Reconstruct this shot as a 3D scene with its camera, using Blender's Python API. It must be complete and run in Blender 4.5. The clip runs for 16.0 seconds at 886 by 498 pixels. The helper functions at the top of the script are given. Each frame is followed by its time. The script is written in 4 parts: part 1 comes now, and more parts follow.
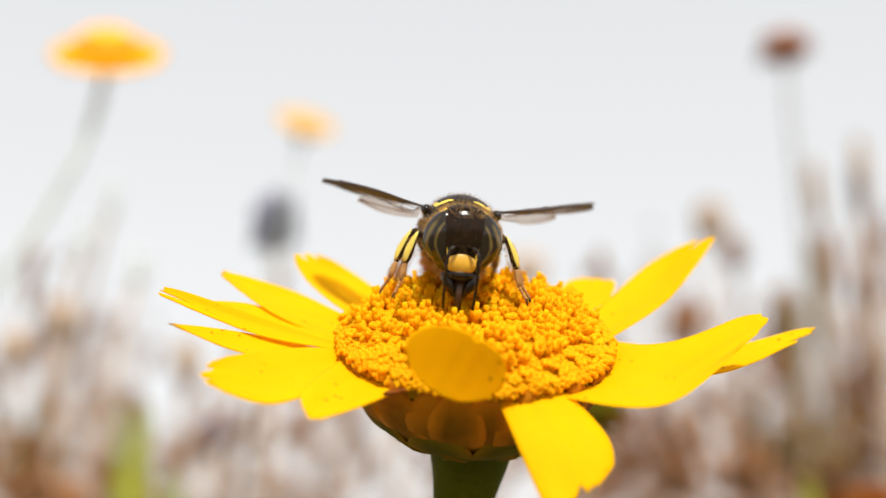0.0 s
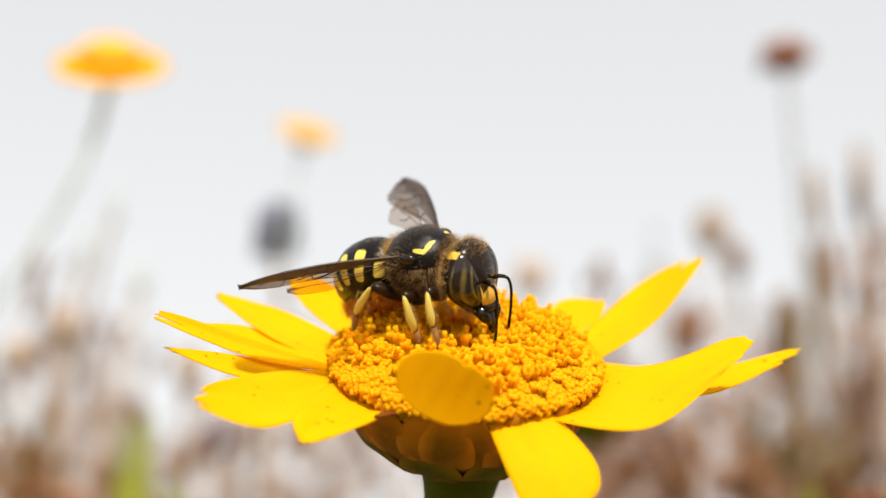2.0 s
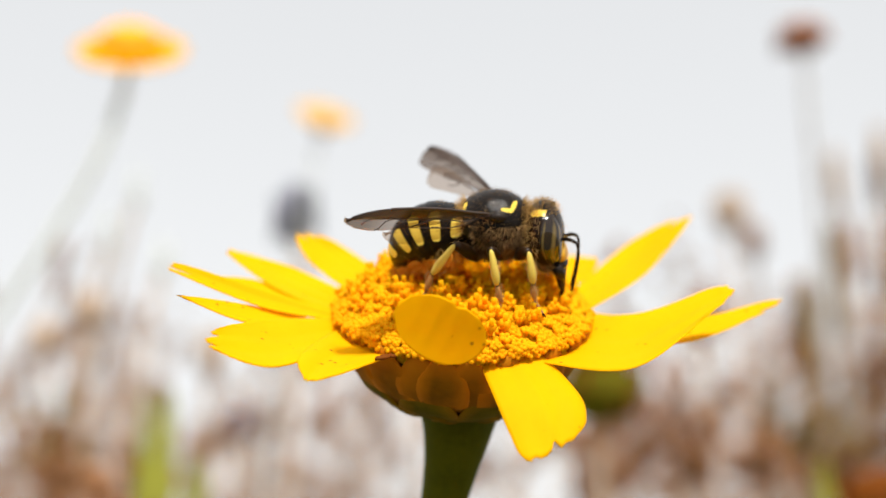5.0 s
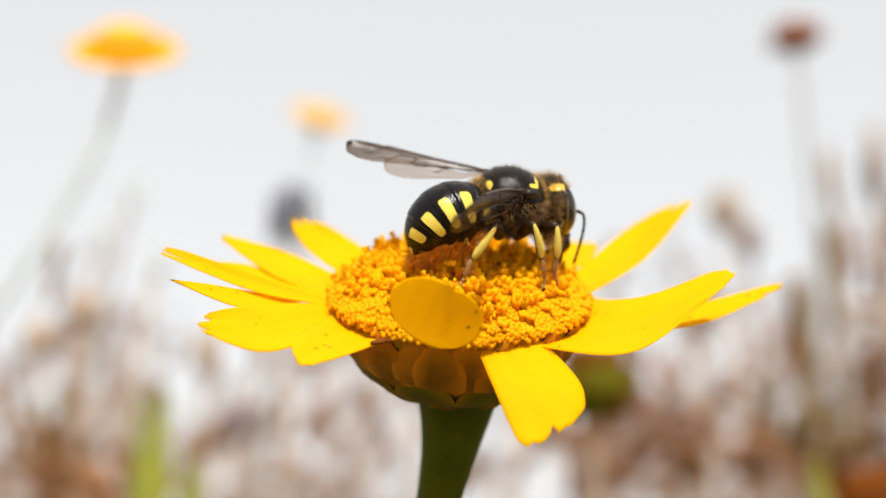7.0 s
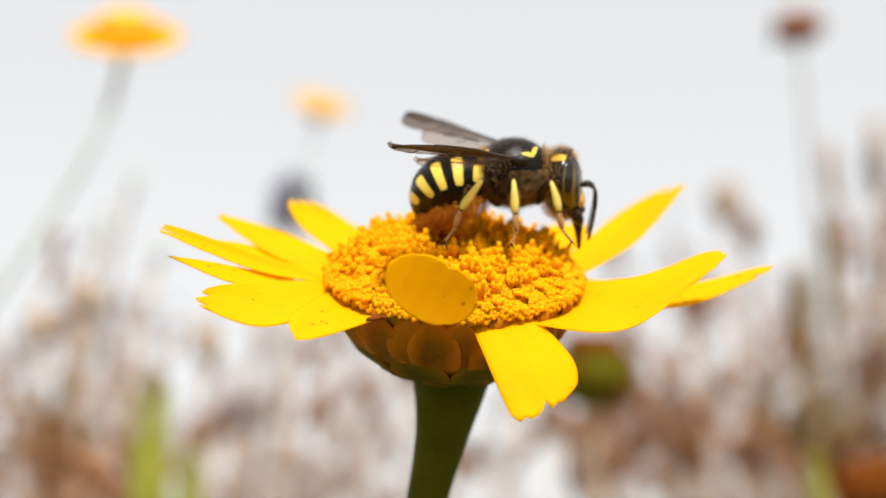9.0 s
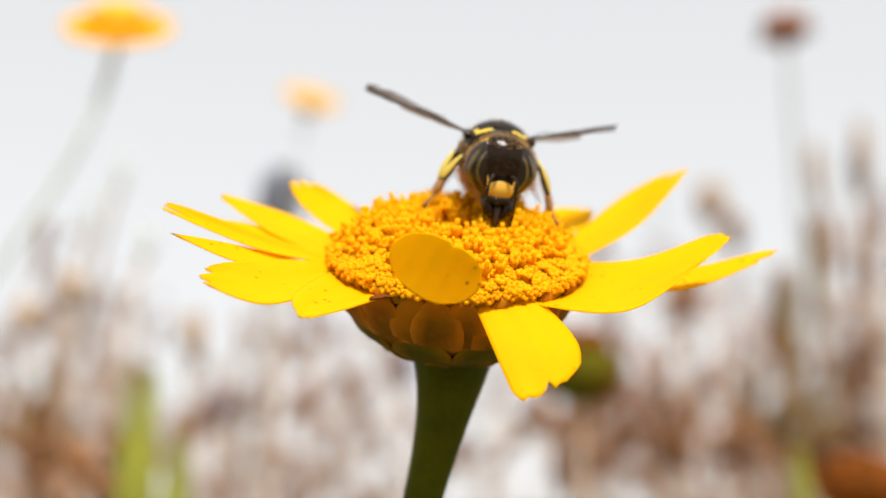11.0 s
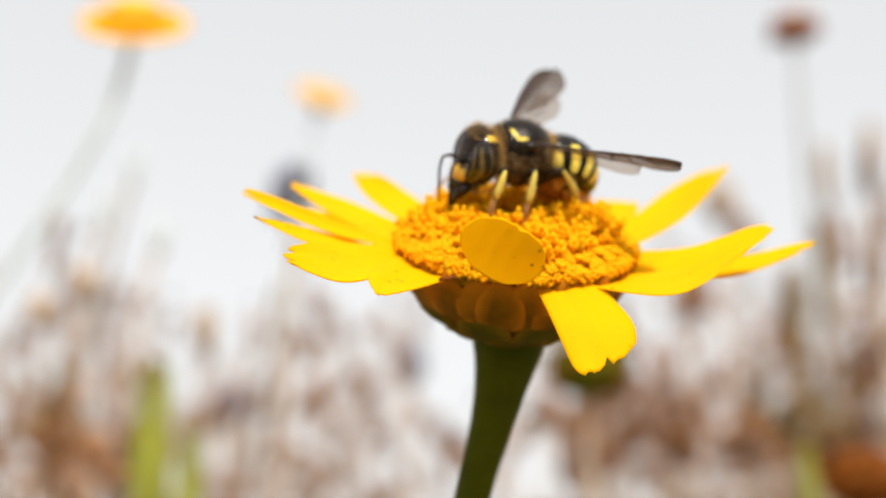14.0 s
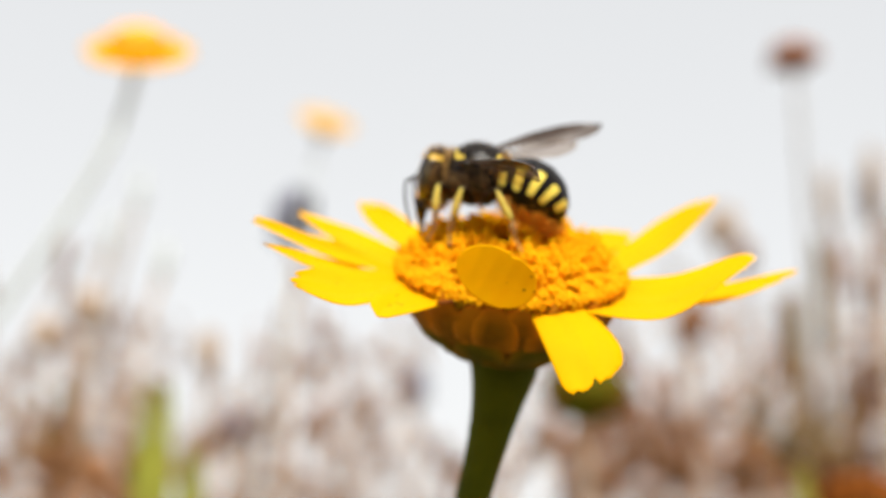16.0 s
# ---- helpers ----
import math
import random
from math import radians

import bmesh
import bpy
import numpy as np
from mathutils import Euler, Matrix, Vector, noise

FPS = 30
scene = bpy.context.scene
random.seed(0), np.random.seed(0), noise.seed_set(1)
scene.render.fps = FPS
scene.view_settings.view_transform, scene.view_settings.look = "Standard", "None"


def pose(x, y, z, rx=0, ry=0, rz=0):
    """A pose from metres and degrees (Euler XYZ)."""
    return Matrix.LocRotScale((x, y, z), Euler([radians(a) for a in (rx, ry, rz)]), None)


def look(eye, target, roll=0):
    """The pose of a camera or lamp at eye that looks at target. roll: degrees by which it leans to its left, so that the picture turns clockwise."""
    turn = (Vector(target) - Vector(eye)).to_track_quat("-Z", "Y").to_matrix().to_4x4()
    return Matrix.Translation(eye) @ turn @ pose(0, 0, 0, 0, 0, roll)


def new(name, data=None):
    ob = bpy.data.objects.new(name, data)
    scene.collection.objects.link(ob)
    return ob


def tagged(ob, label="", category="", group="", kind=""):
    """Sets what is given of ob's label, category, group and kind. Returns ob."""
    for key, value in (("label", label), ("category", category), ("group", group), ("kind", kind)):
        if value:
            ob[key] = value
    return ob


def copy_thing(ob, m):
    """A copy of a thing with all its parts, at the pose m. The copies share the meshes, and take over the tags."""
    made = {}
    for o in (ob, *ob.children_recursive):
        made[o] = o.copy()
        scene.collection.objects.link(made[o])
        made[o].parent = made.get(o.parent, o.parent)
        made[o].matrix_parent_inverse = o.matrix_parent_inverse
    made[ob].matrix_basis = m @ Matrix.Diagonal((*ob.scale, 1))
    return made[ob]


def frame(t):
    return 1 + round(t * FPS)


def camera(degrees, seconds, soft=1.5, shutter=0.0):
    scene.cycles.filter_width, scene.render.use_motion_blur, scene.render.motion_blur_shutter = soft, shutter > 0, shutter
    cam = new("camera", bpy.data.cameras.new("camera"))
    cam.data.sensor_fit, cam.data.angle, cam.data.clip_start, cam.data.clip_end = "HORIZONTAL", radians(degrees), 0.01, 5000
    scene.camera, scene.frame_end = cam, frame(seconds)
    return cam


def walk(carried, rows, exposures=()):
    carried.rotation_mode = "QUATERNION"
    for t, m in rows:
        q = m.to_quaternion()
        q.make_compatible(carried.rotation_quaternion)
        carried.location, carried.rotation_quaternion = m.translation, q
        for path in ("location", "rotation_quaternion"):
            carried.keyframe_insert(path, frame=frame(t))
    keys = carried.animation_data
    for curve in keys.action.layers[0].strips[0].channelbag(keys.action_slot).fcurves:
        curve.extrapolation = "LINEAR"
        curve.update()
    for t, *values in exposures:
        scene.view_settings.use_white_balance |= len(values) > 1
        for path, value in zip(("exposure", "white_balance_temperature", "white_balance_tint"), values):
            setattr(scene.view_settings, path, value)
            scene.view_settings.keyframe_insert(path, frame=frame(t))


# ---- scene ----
U = 0.001  # all sizes below are in millimetres

# ---- camera ----
CAM = [  # seconds, eye x y z, yaw, pitch, roll
    (0.0, 0.00, -0.00, 350.02, -0.00, 15.04, -0.15),
    (0.5, -0.42, -0.35, 350.59, -0.17, 14.90, -0.23),
    (1.0, -0.82, -1.03, 350.14, -0.02, 14.60, -0.09),
    (1.5, 0.17, -0.62, 351.07, 0.26, 15.35, -0.04),
    (2.0, 0.45, -1.60, 350.82, 0.14, 15.28, -0.13),
    (2.5, 1.31, -2.19, 350.07, 0.34, 15.38, -0.13),
    (3.0, 0.57, -3.28, 349.63, 0.63, 15.26, -0.01),
    (3.5, 1.51, -4.54, 349.13, 0.98, 14.83, 0.17),
    (6.0, 3.10, -5.21, 347.08, 1.26, 14.66, -0.37),
    (6.5, 4.24, -5.39, 347.13, 0.89, 14.57, -0.28),
    (7.0, 2.96, -5.58, 346.68, 1.12, 14.80, -0.37),
    (7.5, 1.82, -5.91, 346.91, 1.07, 14.78, 0.14),
    (8.0, 2.65, -6.43, 346.72, 1.69, 14.91, 0.20),
    (8.5, 3.24, -5.97, 346.11, 1.45, 14.35, 0.01),
    (9.0, 3.19, -5.45, 345.67, 1.17, 14.41, -0.06),
    (9.5, 4.23, -6.06, 345.11, 0.63, 14.21, 0.15),
    (12.0, 0.42, -6.48, 344.06, 0.34, 14.40, 0.40),
    (12.5, 0.98, -6.98, 343.62, 0.78, 14.43, 0.55),
    (13.0, 0.83, -9.12, 344.53, 1.04, 14.19, 0.66),
    (13.5, 0.43, -8.57, 343.59, 0.71, 14.33, 0.51),
    (14.0, 1.18, -9.30, 342.33, 0.77, 14.35, 0.76),
    (14.5, 1.22, -10.86, 342.38, 0.73, 14.80, 0.77),
    (15.0, 0.88, -12.30, 342.50, 0.40, 15.12, 0.82),
    (15.5, 1.55, -11.85, 342.07, 0.71, 15.53, 0.47),
    (16.0, 3.52, -12.69, 341.27, 1.17, 15.57, 0.99),
]
cam = camera(41.1, 16.0)
cam.data.dof.use_dof = True
cam.data.dof.focus_distance = 71.5 * U
cam.data.dof.aperture_fstop = 19.5
walk(cam, [(t, pose(x * U, y * U, z * U, 90 + pitch, 0, yaw) @ pose(0, 0, 0, 0, 0, roll)) for t, x, y, z, yaw, pitch, roll in CAM])

# ---- world and sun ----
SUN = Vector((0.13, -0.63, 0.77)).normalized()
world = bpy.data.worlds.new("sky")
scene.world = world
world.use_nodes = True
wn, wl = world.node_tree.nodes, world.node_tree.links
sky = wn.new("ShaderNodeTexSky")
sky.sky_type, sky.sun_disc = "NISHITA", False
sky.sun_elevation = math.asin(SUN.z)
sky.sun_rotation = math.atan2(SUN.x, SUN.y)
sky.air_density, sky.dust_density, sky.ozone_density = 1.0, 1.0, 1.0
pale = wn.new("ShaderNodeHueSaturation")
pale.inputs["Saturation"].default_value, pale.inputs["Value"].default_value = 0.22, 2.88
even = wn.new("ShaderNodeGamma")        # thin white cloud evens out the sky
even.inputs["Gamma"].default_value = 0.2
wl.new(sky.outputs[0], even.inputs["Color"])
wl.new(even.outputs[0], pale.inputs["Color"])
wl.new(pale.outputs[0], wn["Background"].inputs["Color"])
wn["Background"].inputs["Strength"].default_value = 0.121
sun = new("sun", bpy.data.lights.new("sun", "SUN"))
sun.data.energy, sun.data.angle, sun.data.color = 3.1, radians(4), (1.0, 0.95, 0.87)
sun.matrix_world = look((0, 0, 3), Vector((0, 0, 3)) - SUN)
scene.view_settings.exposure = 0.9


# ---- materials ----
def material(name, colour, rough=0.6, noise_scale=800.0, vary=0.25, bump=0.15, spec=0.4, translucent=0.0, second=None, fine=5.0, random_hue=0.0):
    m = bpy.data.materials.new(name)
    m.use_nodes = True
    n, l = m.node_tree.nodes, m.node_tree.links
    b = n["Principled BSDF"]
    b.inputs["Roughness"].default_value = rough
    b.inputs["Specular IOR Level"].default_value = spec
    co = n.new("ShaderNodeTexCoord")
    big, small = n.new("ShaderNodeTexNoise"), n.new("ShaderNodeTexNoise")
    for k, s in ((big, noise_scale), (small, noise_scale * fine)):
        k.inputs["Scale"].default_value = s
        k.inputs["Detail"].default_value = 4
        l.new(co.outputs["Object"], k.inputs["Vector"])
    add = n.new("ShaderNodeMath")
    add.operation = "MULTIPLY_ADD"
    l.new(small.outputs["Fac"], add.inputs[0])
    add.inputs[1].default_value = 0.45
    l.new(big.outputs["Fac"], add.inputs[2])
    ramp = n.new("ShaderNodeMapRange")
    ramp.inputs["From Min"].default_value, ramp.inputs["From Max"].default_value = 0.5, 0.95
    l.new(add.outputs[0], ramp.inputs["Value"])
    mix = n.new("ShaderNodeMix")
    mix.data_type = "RGBA"
    low = second or [c * (1 - vary) for c in colour]
    mix.inputs["A"].default_value, mix.inputs["B"].default_value = (*low, 1), (*colour, 1)
    l.new(ramp.outputs["Result"], mix.inputs["Factor"])
    out = mix.outputs["Result"]
    if random_hue:
        info, hsv = n.new("ShaderNodeObjectInfo"), n.new("ShaderNodeHueSaturation")
        spread = n.new("ShaderNodeMapRange")
        spread.inputs["To Min"].default_value, spread.inputs["To Max"].default_value = 1 - random_hue, 1 + random_hue
        l.new(info.outputs["Random"], spread.inputs["Value"])
        l.new(spread.outputs["Result"], hsv.inputs["Value"])
        l.new(out, hsv.inputs["Color"])
        out = hsv.outputs["Color"]
    l.new(out, b.inputs["Base Color"])
    if bump:
        bp = n.new("ShaderNodeBump")
        bp.inputs["Strength"].default_value, bp.inputs["Distance"].default_value = bump, 0.2 * U
        l.new(add.outputs[0], bp.inputs["Height"])
        l.new(bp.outputs[0], b.inputs["Normal"])
    if translucent:
        tr, ms = n.new("ShaderNodeBsdfTranslucent"), n.new("ShaderNodeMixShader")
        l.new(out, tr.inputs["Color"])
        ms.inputs[0].default_value = translucent
        l.new(b.outputs[0], ms.inputs[1])
        l.new(tr.outputs[0], ms.inputs[2])
        l.new(ms.outputs[0], n["Material Output"].inputs["Surface"])
    return m


def marked(name, dark, light, rough=0.3, scale=2500.0, bump=0.3, ramp=(0.58, 0.72), rag_scale=3000.0, spec=0.2):
    """Dark chitin with light markings where the mesh's "mark" attribute is high."""
    m = material(name, dark, rough, scale, 0.4, bump, spec)
    n, l = m.node_tree.nodes, m.node_tree.links
    b = n["Principled BSDF"]
    base = b.inputs["Base Color"].links[0].from_socket
    at, rag, sm = n.new("ShaderNodeAttribute"), n.new("ShaderNodeTexNoise"), n.new("ShaderNodeMath")
    at.attribute_name = "mark"
    rag.inputs["Scale"].default_value = rag_scale
    l.new(n["Texture Coordinate"].outputs["Object"], rag.inputs["Vector"])
    sm.operation = "MULTIPLY_ADD"
    l.new(rag.outputs["Fac"], sm.inputs[0])
    sm.inputs[1].default_value = 0.3
    l.new(at.outputs["Fac"], sm.inputs[2])
    edge = n.new("ShaderNodeMapRange")
    edge.inputs["From Min"].default_value, edge.inputs["From Max"].default_value = ramp
    l.new(sm.outputs[0], edge.inputs["Value"])
    mix = n.new("ShaderNodeMix")
    mix.data_type = "RGBA"
    mix.inputs["B"].default_value = (*light, 1)
    l.new(base, mix.inputs["A"])
    l.new(edge.outputs["Result"], mix.inputs["Factor"])
    l.new(mix.outputs["Result"], b.inputs["Base Color"])
    return m


def petal_material():
    m = material("petal_yellow", (0.97, 0.545, 0.001), 0.65, 260, 0.08, 0.12, 0.05, 0.47, fine=7.0)
    n, l = m.node_tree.nodes, m.node_tree.links
    b = n["Principled BSDF"]
    base = b.inputs["Base Color"].links[0].from_socket
    uv, vo, th = n.new("ShaderNodeUVMap"), n.new("ShaderNodeTexVoronoi"), n.new("ShaderNodeMapRange")
    vo.inputs["Scale"].default_value = 1300
    l.new(n["Texture Coordinate"].outputs["Object"], vo.inputs["Vector"])
    th.inputs["From Min"].default_value, th.inputs["From Max"].default_value = 0.10, 0.20
    th.inputs["To Min"].default_value, th.inputs["To Max"].default_value = 0.65, 0.0
    l.new(vo.outputs["Distance"], th.inputs["Value"])
    mask, mr, mul = n.new("ShaderNodeTexNoise"), n.new("ShaderNodeMapRange"), n.new("ShaderNodeMath")
    mask.inputs["Scale"].default_value = 330
    l.new(n["Texture Coordinate"].outputs["Object"], mask.inputs["Vector"])
    mr.inputs["From Min"].default_value, mr.inputs["From Max"].default_value = 0.56, 0.62
    l.new(mask.outputs["Fac"], mr.inputs["Value"])
    mul.operation = "MULTIPLY"
    l.new(th.outputs["Result"], mul.inputs[0])
    l.new(mr.outputs["Result"], mul.inputs[1])
    mix = n.new("ShaderNodeMix")
    mix.data_type = "RGBA"
    mix.inputs["B"].default_value = (0.20, 0.06, 0.01, 1)
    l.new(base, mix.inputs["A"])
    l.new(mul.outputs[0], mix.inputs["Factor"])
    l.new(mix.outputs["Result"], b.inputs["Base Color"])
    thin = next(k for k in n if k.type == "BSDF_TRANSLUCENT")   # light that passes through stays clear yellow
    l.remove(thin.inputs["Color"].links[0])
    clear = n.new("ShaderNodeMix")
    clear.data_type = "RGBA"
    clear.inputs["A"].default_value, clear.inputs["B"].default_value = (1.0, 0.72, 0.003, 1), (0.20, 0.06, 0.01, 1)
    l.new(mul.outputs[0], clear.inputs["Factor"])
    l.new(clear.outputs["Result"], thin.inputs["Color"])
    # fine lengthwise ribs
    wave, bp = n.new("ShaderNodeTexWave"), n.new("ShaderNodeBump")
    wave.inputs["Scale"].default_value, wave.inputs["Distortion"].default_value = 5.0, 4.0
    l.new(uv.outputs[0], wave.inputs["Vector"])
    bp.inputs["Strength"].default_value, bp.inputs["Distance"].default_value = 0.05, 0.08 * U
    l.new(wave.outputs["Fac"], bp.inputs["Height"])
    l.new(bp.outputs[0], b.inputs["Normal"])
    return m


def wing_material():
    m = material("wing_membrane", (0.045, 0.024, 0.014), 0.32, 500, 0.4, 0.2, 0.25)
    n, l = m.node_tree.nodes, m.node_tree.links
    clear, ms = n.new("ShaderNodeBsdfTransparent"), n.new("ShaderNodeMixShader")
    clear.inputs["Color"].default_value = (0.82, 0.71, 0.62, 1)
    at = n.new("ShaderNodeAttribute")
    at.attribute_name = "mark"
    l.new(at.outputs["Fac"], ms.inputs[0])
    l.new(clear.outputs[0], ms.inputs[1])
    l.new(n["Principled BSDF"].outputs[0], ms.inputs[2])
    l.new(ms.outputs[0], n["Material Output"].inputs["Surface"])
    return m


PETAL = petal_material()
DISC = material("disc_orange", (1.0, 0.72, 0.012), 0.7, 900, 0.3, 0.1, 0.03, 0.62, second=(1.0, 0.58, 0.008), random_hue=0.06)
DISC_BED = material("disc_bed", (1.0, 0.58, 0.010), 0.8, 900, 0.4, 0.4, 0.05, 0.3)
BRACT = material("bract_green", (0.13, 0.10, 0.006), 0.5, 170, 0.5, 0.4, 0.2, 0.1, second=(0.26, 0.085, 0.006))
BRACT_MARGINED = marked("bract_margined", (0.22, 0.095, 0.003), (0.52, 0.180, 0.005), 0.7, 420, 0.5, (0.05, 0.95), 420, 0.05)
BRACT_GREENER = marked("bract_olive", (0.105, 0.088, 0.003), (0.25, 0.120, 0.004), 0.7, 420, 0.5, (0.15, 1.15), 420, 0.05)
STEM = material("stem_green", (0.070, 0.076, 0.002), 0.6, 300, 0.4, 0.3, 0.05, fine=9, second=(0.042, 0.050, 0.002))
CHITIN = material("chitin_black", (0.016, 0.009, 0.005), 0.18, 3000, 0.4, 0.10, 0.3)
CHITIN_BROWN = material("chitin_brown", (0.06, 0.025, 0.010), 0.25, 2500, 0.5, 0.12, 0.35)
BANDED = marked("abdomen_banded", (0.006, 0.004, 0.003), (0.72, 0.57, 0.09), 0.20, 2500, 0.22)
EYE = marked("compound_eye", (0.016, 0.009, 0.004), (0.17, 0.12, 0.035), 0.08, 450, 0.02, (0.35, 0.95))
EYE.node_tree.nodes["Principled BSDF"].inputs["Specular IOR Level"].default_value = 0.5
FACE = material("face_yellow", (0.66, 0.37, 0.035), 0.35, 1500, 0.25, 0.2, 0.4)
LEG_TAN = material("leg_tan", (0.56, 0.33, 0.12), 0.6, 1500, 0.4, 0.3, 0.15, 0.2, second=(0.30, 0.13, 0.04))
FUR = material("fur_tan", (0.70, 0.43, 0.15), 0.7, 900, 0.4, 0.0, 0.2, 0.3)
FUR_BROWN = material("fur_brown", (0.34, 0.20, 0.075), 0.6, 900, 0.5, 0.0, 0.25, 0.2, second=(0.08, 0.04, 0.016))
UNDERCOAT = material("undercoat_tan", (0.17, 0.10, 0.045), 0.85, 1800, 0.5, 0.6, 0.05, second=(0.035, 0.018, 0.008))
LEG_BANDED = marked("leg_banded", (0.026, 0.012, 0.004), (0.60, 0.47, 0.09), 0.34, 1500, 0.1)
FUR_ORANGE = material("scopa_orange", (0.80, 0.34, 0.035), 0.7, 900, 0.3, 0.0, 0.1, 0.35)
WING = wing_material()
VEIN = material("wing_vein", (0.035, 0.018, 0.010), 0.4, 2000, 0.3, 0.1, 0.5)
FAR_PETAL = material("far_petal", (0.95, 0.50, 0.002), 0.6, 120, 0.2, 0.1, 0.05, 0.35)
FAR_PALE = material("pale_petal", (0.86, 0.55, 0.17), 0.6, 120, 0.2, 0.1, 0.2, 0.35)
FAR_DISC = material("far_disc", (0.95, 0.38, 0.006), 0.7, 300, 0.3, 0.2, 0.2)
DRY_HEAD = material("dry_head_brown", (0.42, 0.18, 0.10), 0.8, 150, 0.5, 0.3, 0.1)
DARK_HEAD = material("seed_head_dark", (0.20, 0.20, 0.26), 0.8, 150, 0.5, 0.3, 0.1)
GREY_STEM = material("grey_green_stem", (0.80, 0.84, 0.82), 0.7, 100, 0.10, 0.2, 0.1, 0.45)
STRAW = material("dry_straw", (0.58, 0.44, 0.33), 0.8, 60, 0.3, 0.2, 0.1, 0.2, random_hue=0.25)
HUSK = material("dry_husk", (0.21, 0.108, 0.06), 0.8, 90, 0.4, 0.2, 0.1, 0.3, second=(0.38, 0.26, 0.20), random_hue=0.65)
DRY_STEM = material("dry_grey_stem", (0.60, 0.60, 0.61), 0.8, 100, 0.2, 0.2, 0.1, 0.3)
HUSK_OLIVE = material("olive_husk", (0.15, 0.105, 0.030), 0.8, 90, 0.4, 0.2, 0.1, 0.25, second=(0.25, 0.16, 0.075), random_hue=0.4)
BRACT_GREEN = material("bud_green", (0.115, 0.110, 0.005), 0.7, 200, 0.4, 0.2, 0.05)
RUSTY = material("rusty_petals", (0.24, 0.070, 0.010), 0.7, 150, 0.5, 0.3, 0.05, 0.2)
LEAF = material("fresh_leaf", (0.40, 0.40, 0.055), 0.5, 80, 0.35, 0.2, 0.3, 0.35)
HUSK_RUST = material("rusty_husk", (0.19, 0.078, 0.028), 0.8, 90, 0.4, 0.2, 0.1, 0.25, second=(0.32, 0.17, 0.09), random_hue=0.45)
SOIL = material("dry_soil", (0.20, 0.16, 0.11), 0.9, 6, 0.25, 0.3, 0.1, fine=25, second=(0.12, 0.11, 0.06))


# ---- mesh helpers ----
def part(name, bm, mat, parent, label="", smooth=True, marks=None):
    me = bpy.data.meshes.new(name)
    if smooth:
        for f in bm.faces:
            f.smooth = True
    if marks is not None:
        bm.verts.ensure_lookup_table()
    bm.to_mesh(me)
    bm.free()
    if marks is not None:
        a = me.attributes.new("mark", "FLOAT", "POINT")
        a.data.foreach_set("value", [marks(v.co / U) for v in me.vertices])
    me.materials.append(mat)
    ob = new(name, me)
    ob.parent = parent
    if label:
        tagged(ob, label)
    return ob


def empty(name, m):
    ob = new(name)
    ob.empty_display_size = 0.005
    ob.matrix_basis = m
    return ob


def V(*a):
    return Vector(a)


def bez(pts, t):
    pts = [Vector(p) for p in pts]
    while len(pts) > 1:
        pts = [a.lerp(b, t) for a, b in zip(pts, pts[1:])]
    return pts[0]


def smooth01(a, b, x):
    x = min(1.0, max(0.0, (x - a) / (b - a)))
    return x * x * (3 - 2 * x)


def tube(bm, path, radii, n=10, cap=True):
    """A round tube along a list of points (mm)."""
    path = [Vector(p) for p in path]
    rings, side = [], None
    for i, p in enumerate(path):
        t = (path[min(i + 1, len(path) - 1)] - path[max(i - 1, 0)]).normalized()
        if side is None:
            side = t.cross(V(0.31, 0.87, 0.38)).normalized()
        side = (side - t * side.dot(t)).normalized()
        other = t.cross(side)
        r = radii[i] if isinstance(radii, (list, tuple)) else radii
        rings.append([bm.verts.new((p + r * (side * math.cos(a) + other * math.sin(a))) * U) for a in [2 * math.pi * k / n for k in range(n)]])
    for a, b in zip(rings, rings[1:]):
        for k in range(n):
            bm.faces.new((a[k], a[(k + 1) % n], b[(k + 1) % n], b[k]))
    if cap:
        bm.faces.new(rings[0][::-1])
        bm.faces.new(rings[-1])
    return bm


def blob(bm, centre, radii, seg=20, rings=14, turn=None, rough=0.0):
    """An ellipsoid, its surface made a little uneven."""
    m = Matrix.Translation(Vector(centre) * U) @ (turn or Matrix()) @ Matrix.Diagonal((*[r * U for r in radii], 1))
    got = bmesh.ops.create_uvsphere(bm, u_segments=seg, v_segments=rings, radius=1.0)["verts"]
    for v in got:
        if rough:
            v.co *= 1 + rough * noise.noise(v.co * 2.3 + Vector(centre))
        v.co = m @ v.co
    return bm


def fuzz(bm, count, centre, radii, length, width=0.03, keep=None, lean=(0, 0, 0), rng=None):
    """Short hairs, each a thin blade, standing on an ellipsoid."""
    rng = rng or random
    c, made = Vector(centre), 0
    while made < count:
        d = V(rng.gauss(0, 1), rng.gauss(0, 1), rng.gauss(0, 1)).normalized()
        if keep and not keep(d):
            made += 0.2
            continue
        p = c + V(d.x * radii[0], d.y * radii[1], d.z * radii[2])
        nrm = V(d.x / radii[0], d.y / radii[1], d.z / radii[2]).normalized()
        way = (nrm + Vector(lean) + 0.45 * V(rng.gauss(0, 1), rng.gauss(0, 1), rng.gauss(0, 1)) * 0.5).normalized()
        side = way.cross(V(rng.gauss(0, 1), rng.gauss(0, 1), rng.gauss(0, 1))).normalized() * width
        tip = p + way * length * rng.uniform(0.6, 1.2)
        vs = [bm.verts.new((q) * U) for q in (p - side, p + side, tip)]
        bm.faces.new(vs)
        made += 1
    return bm


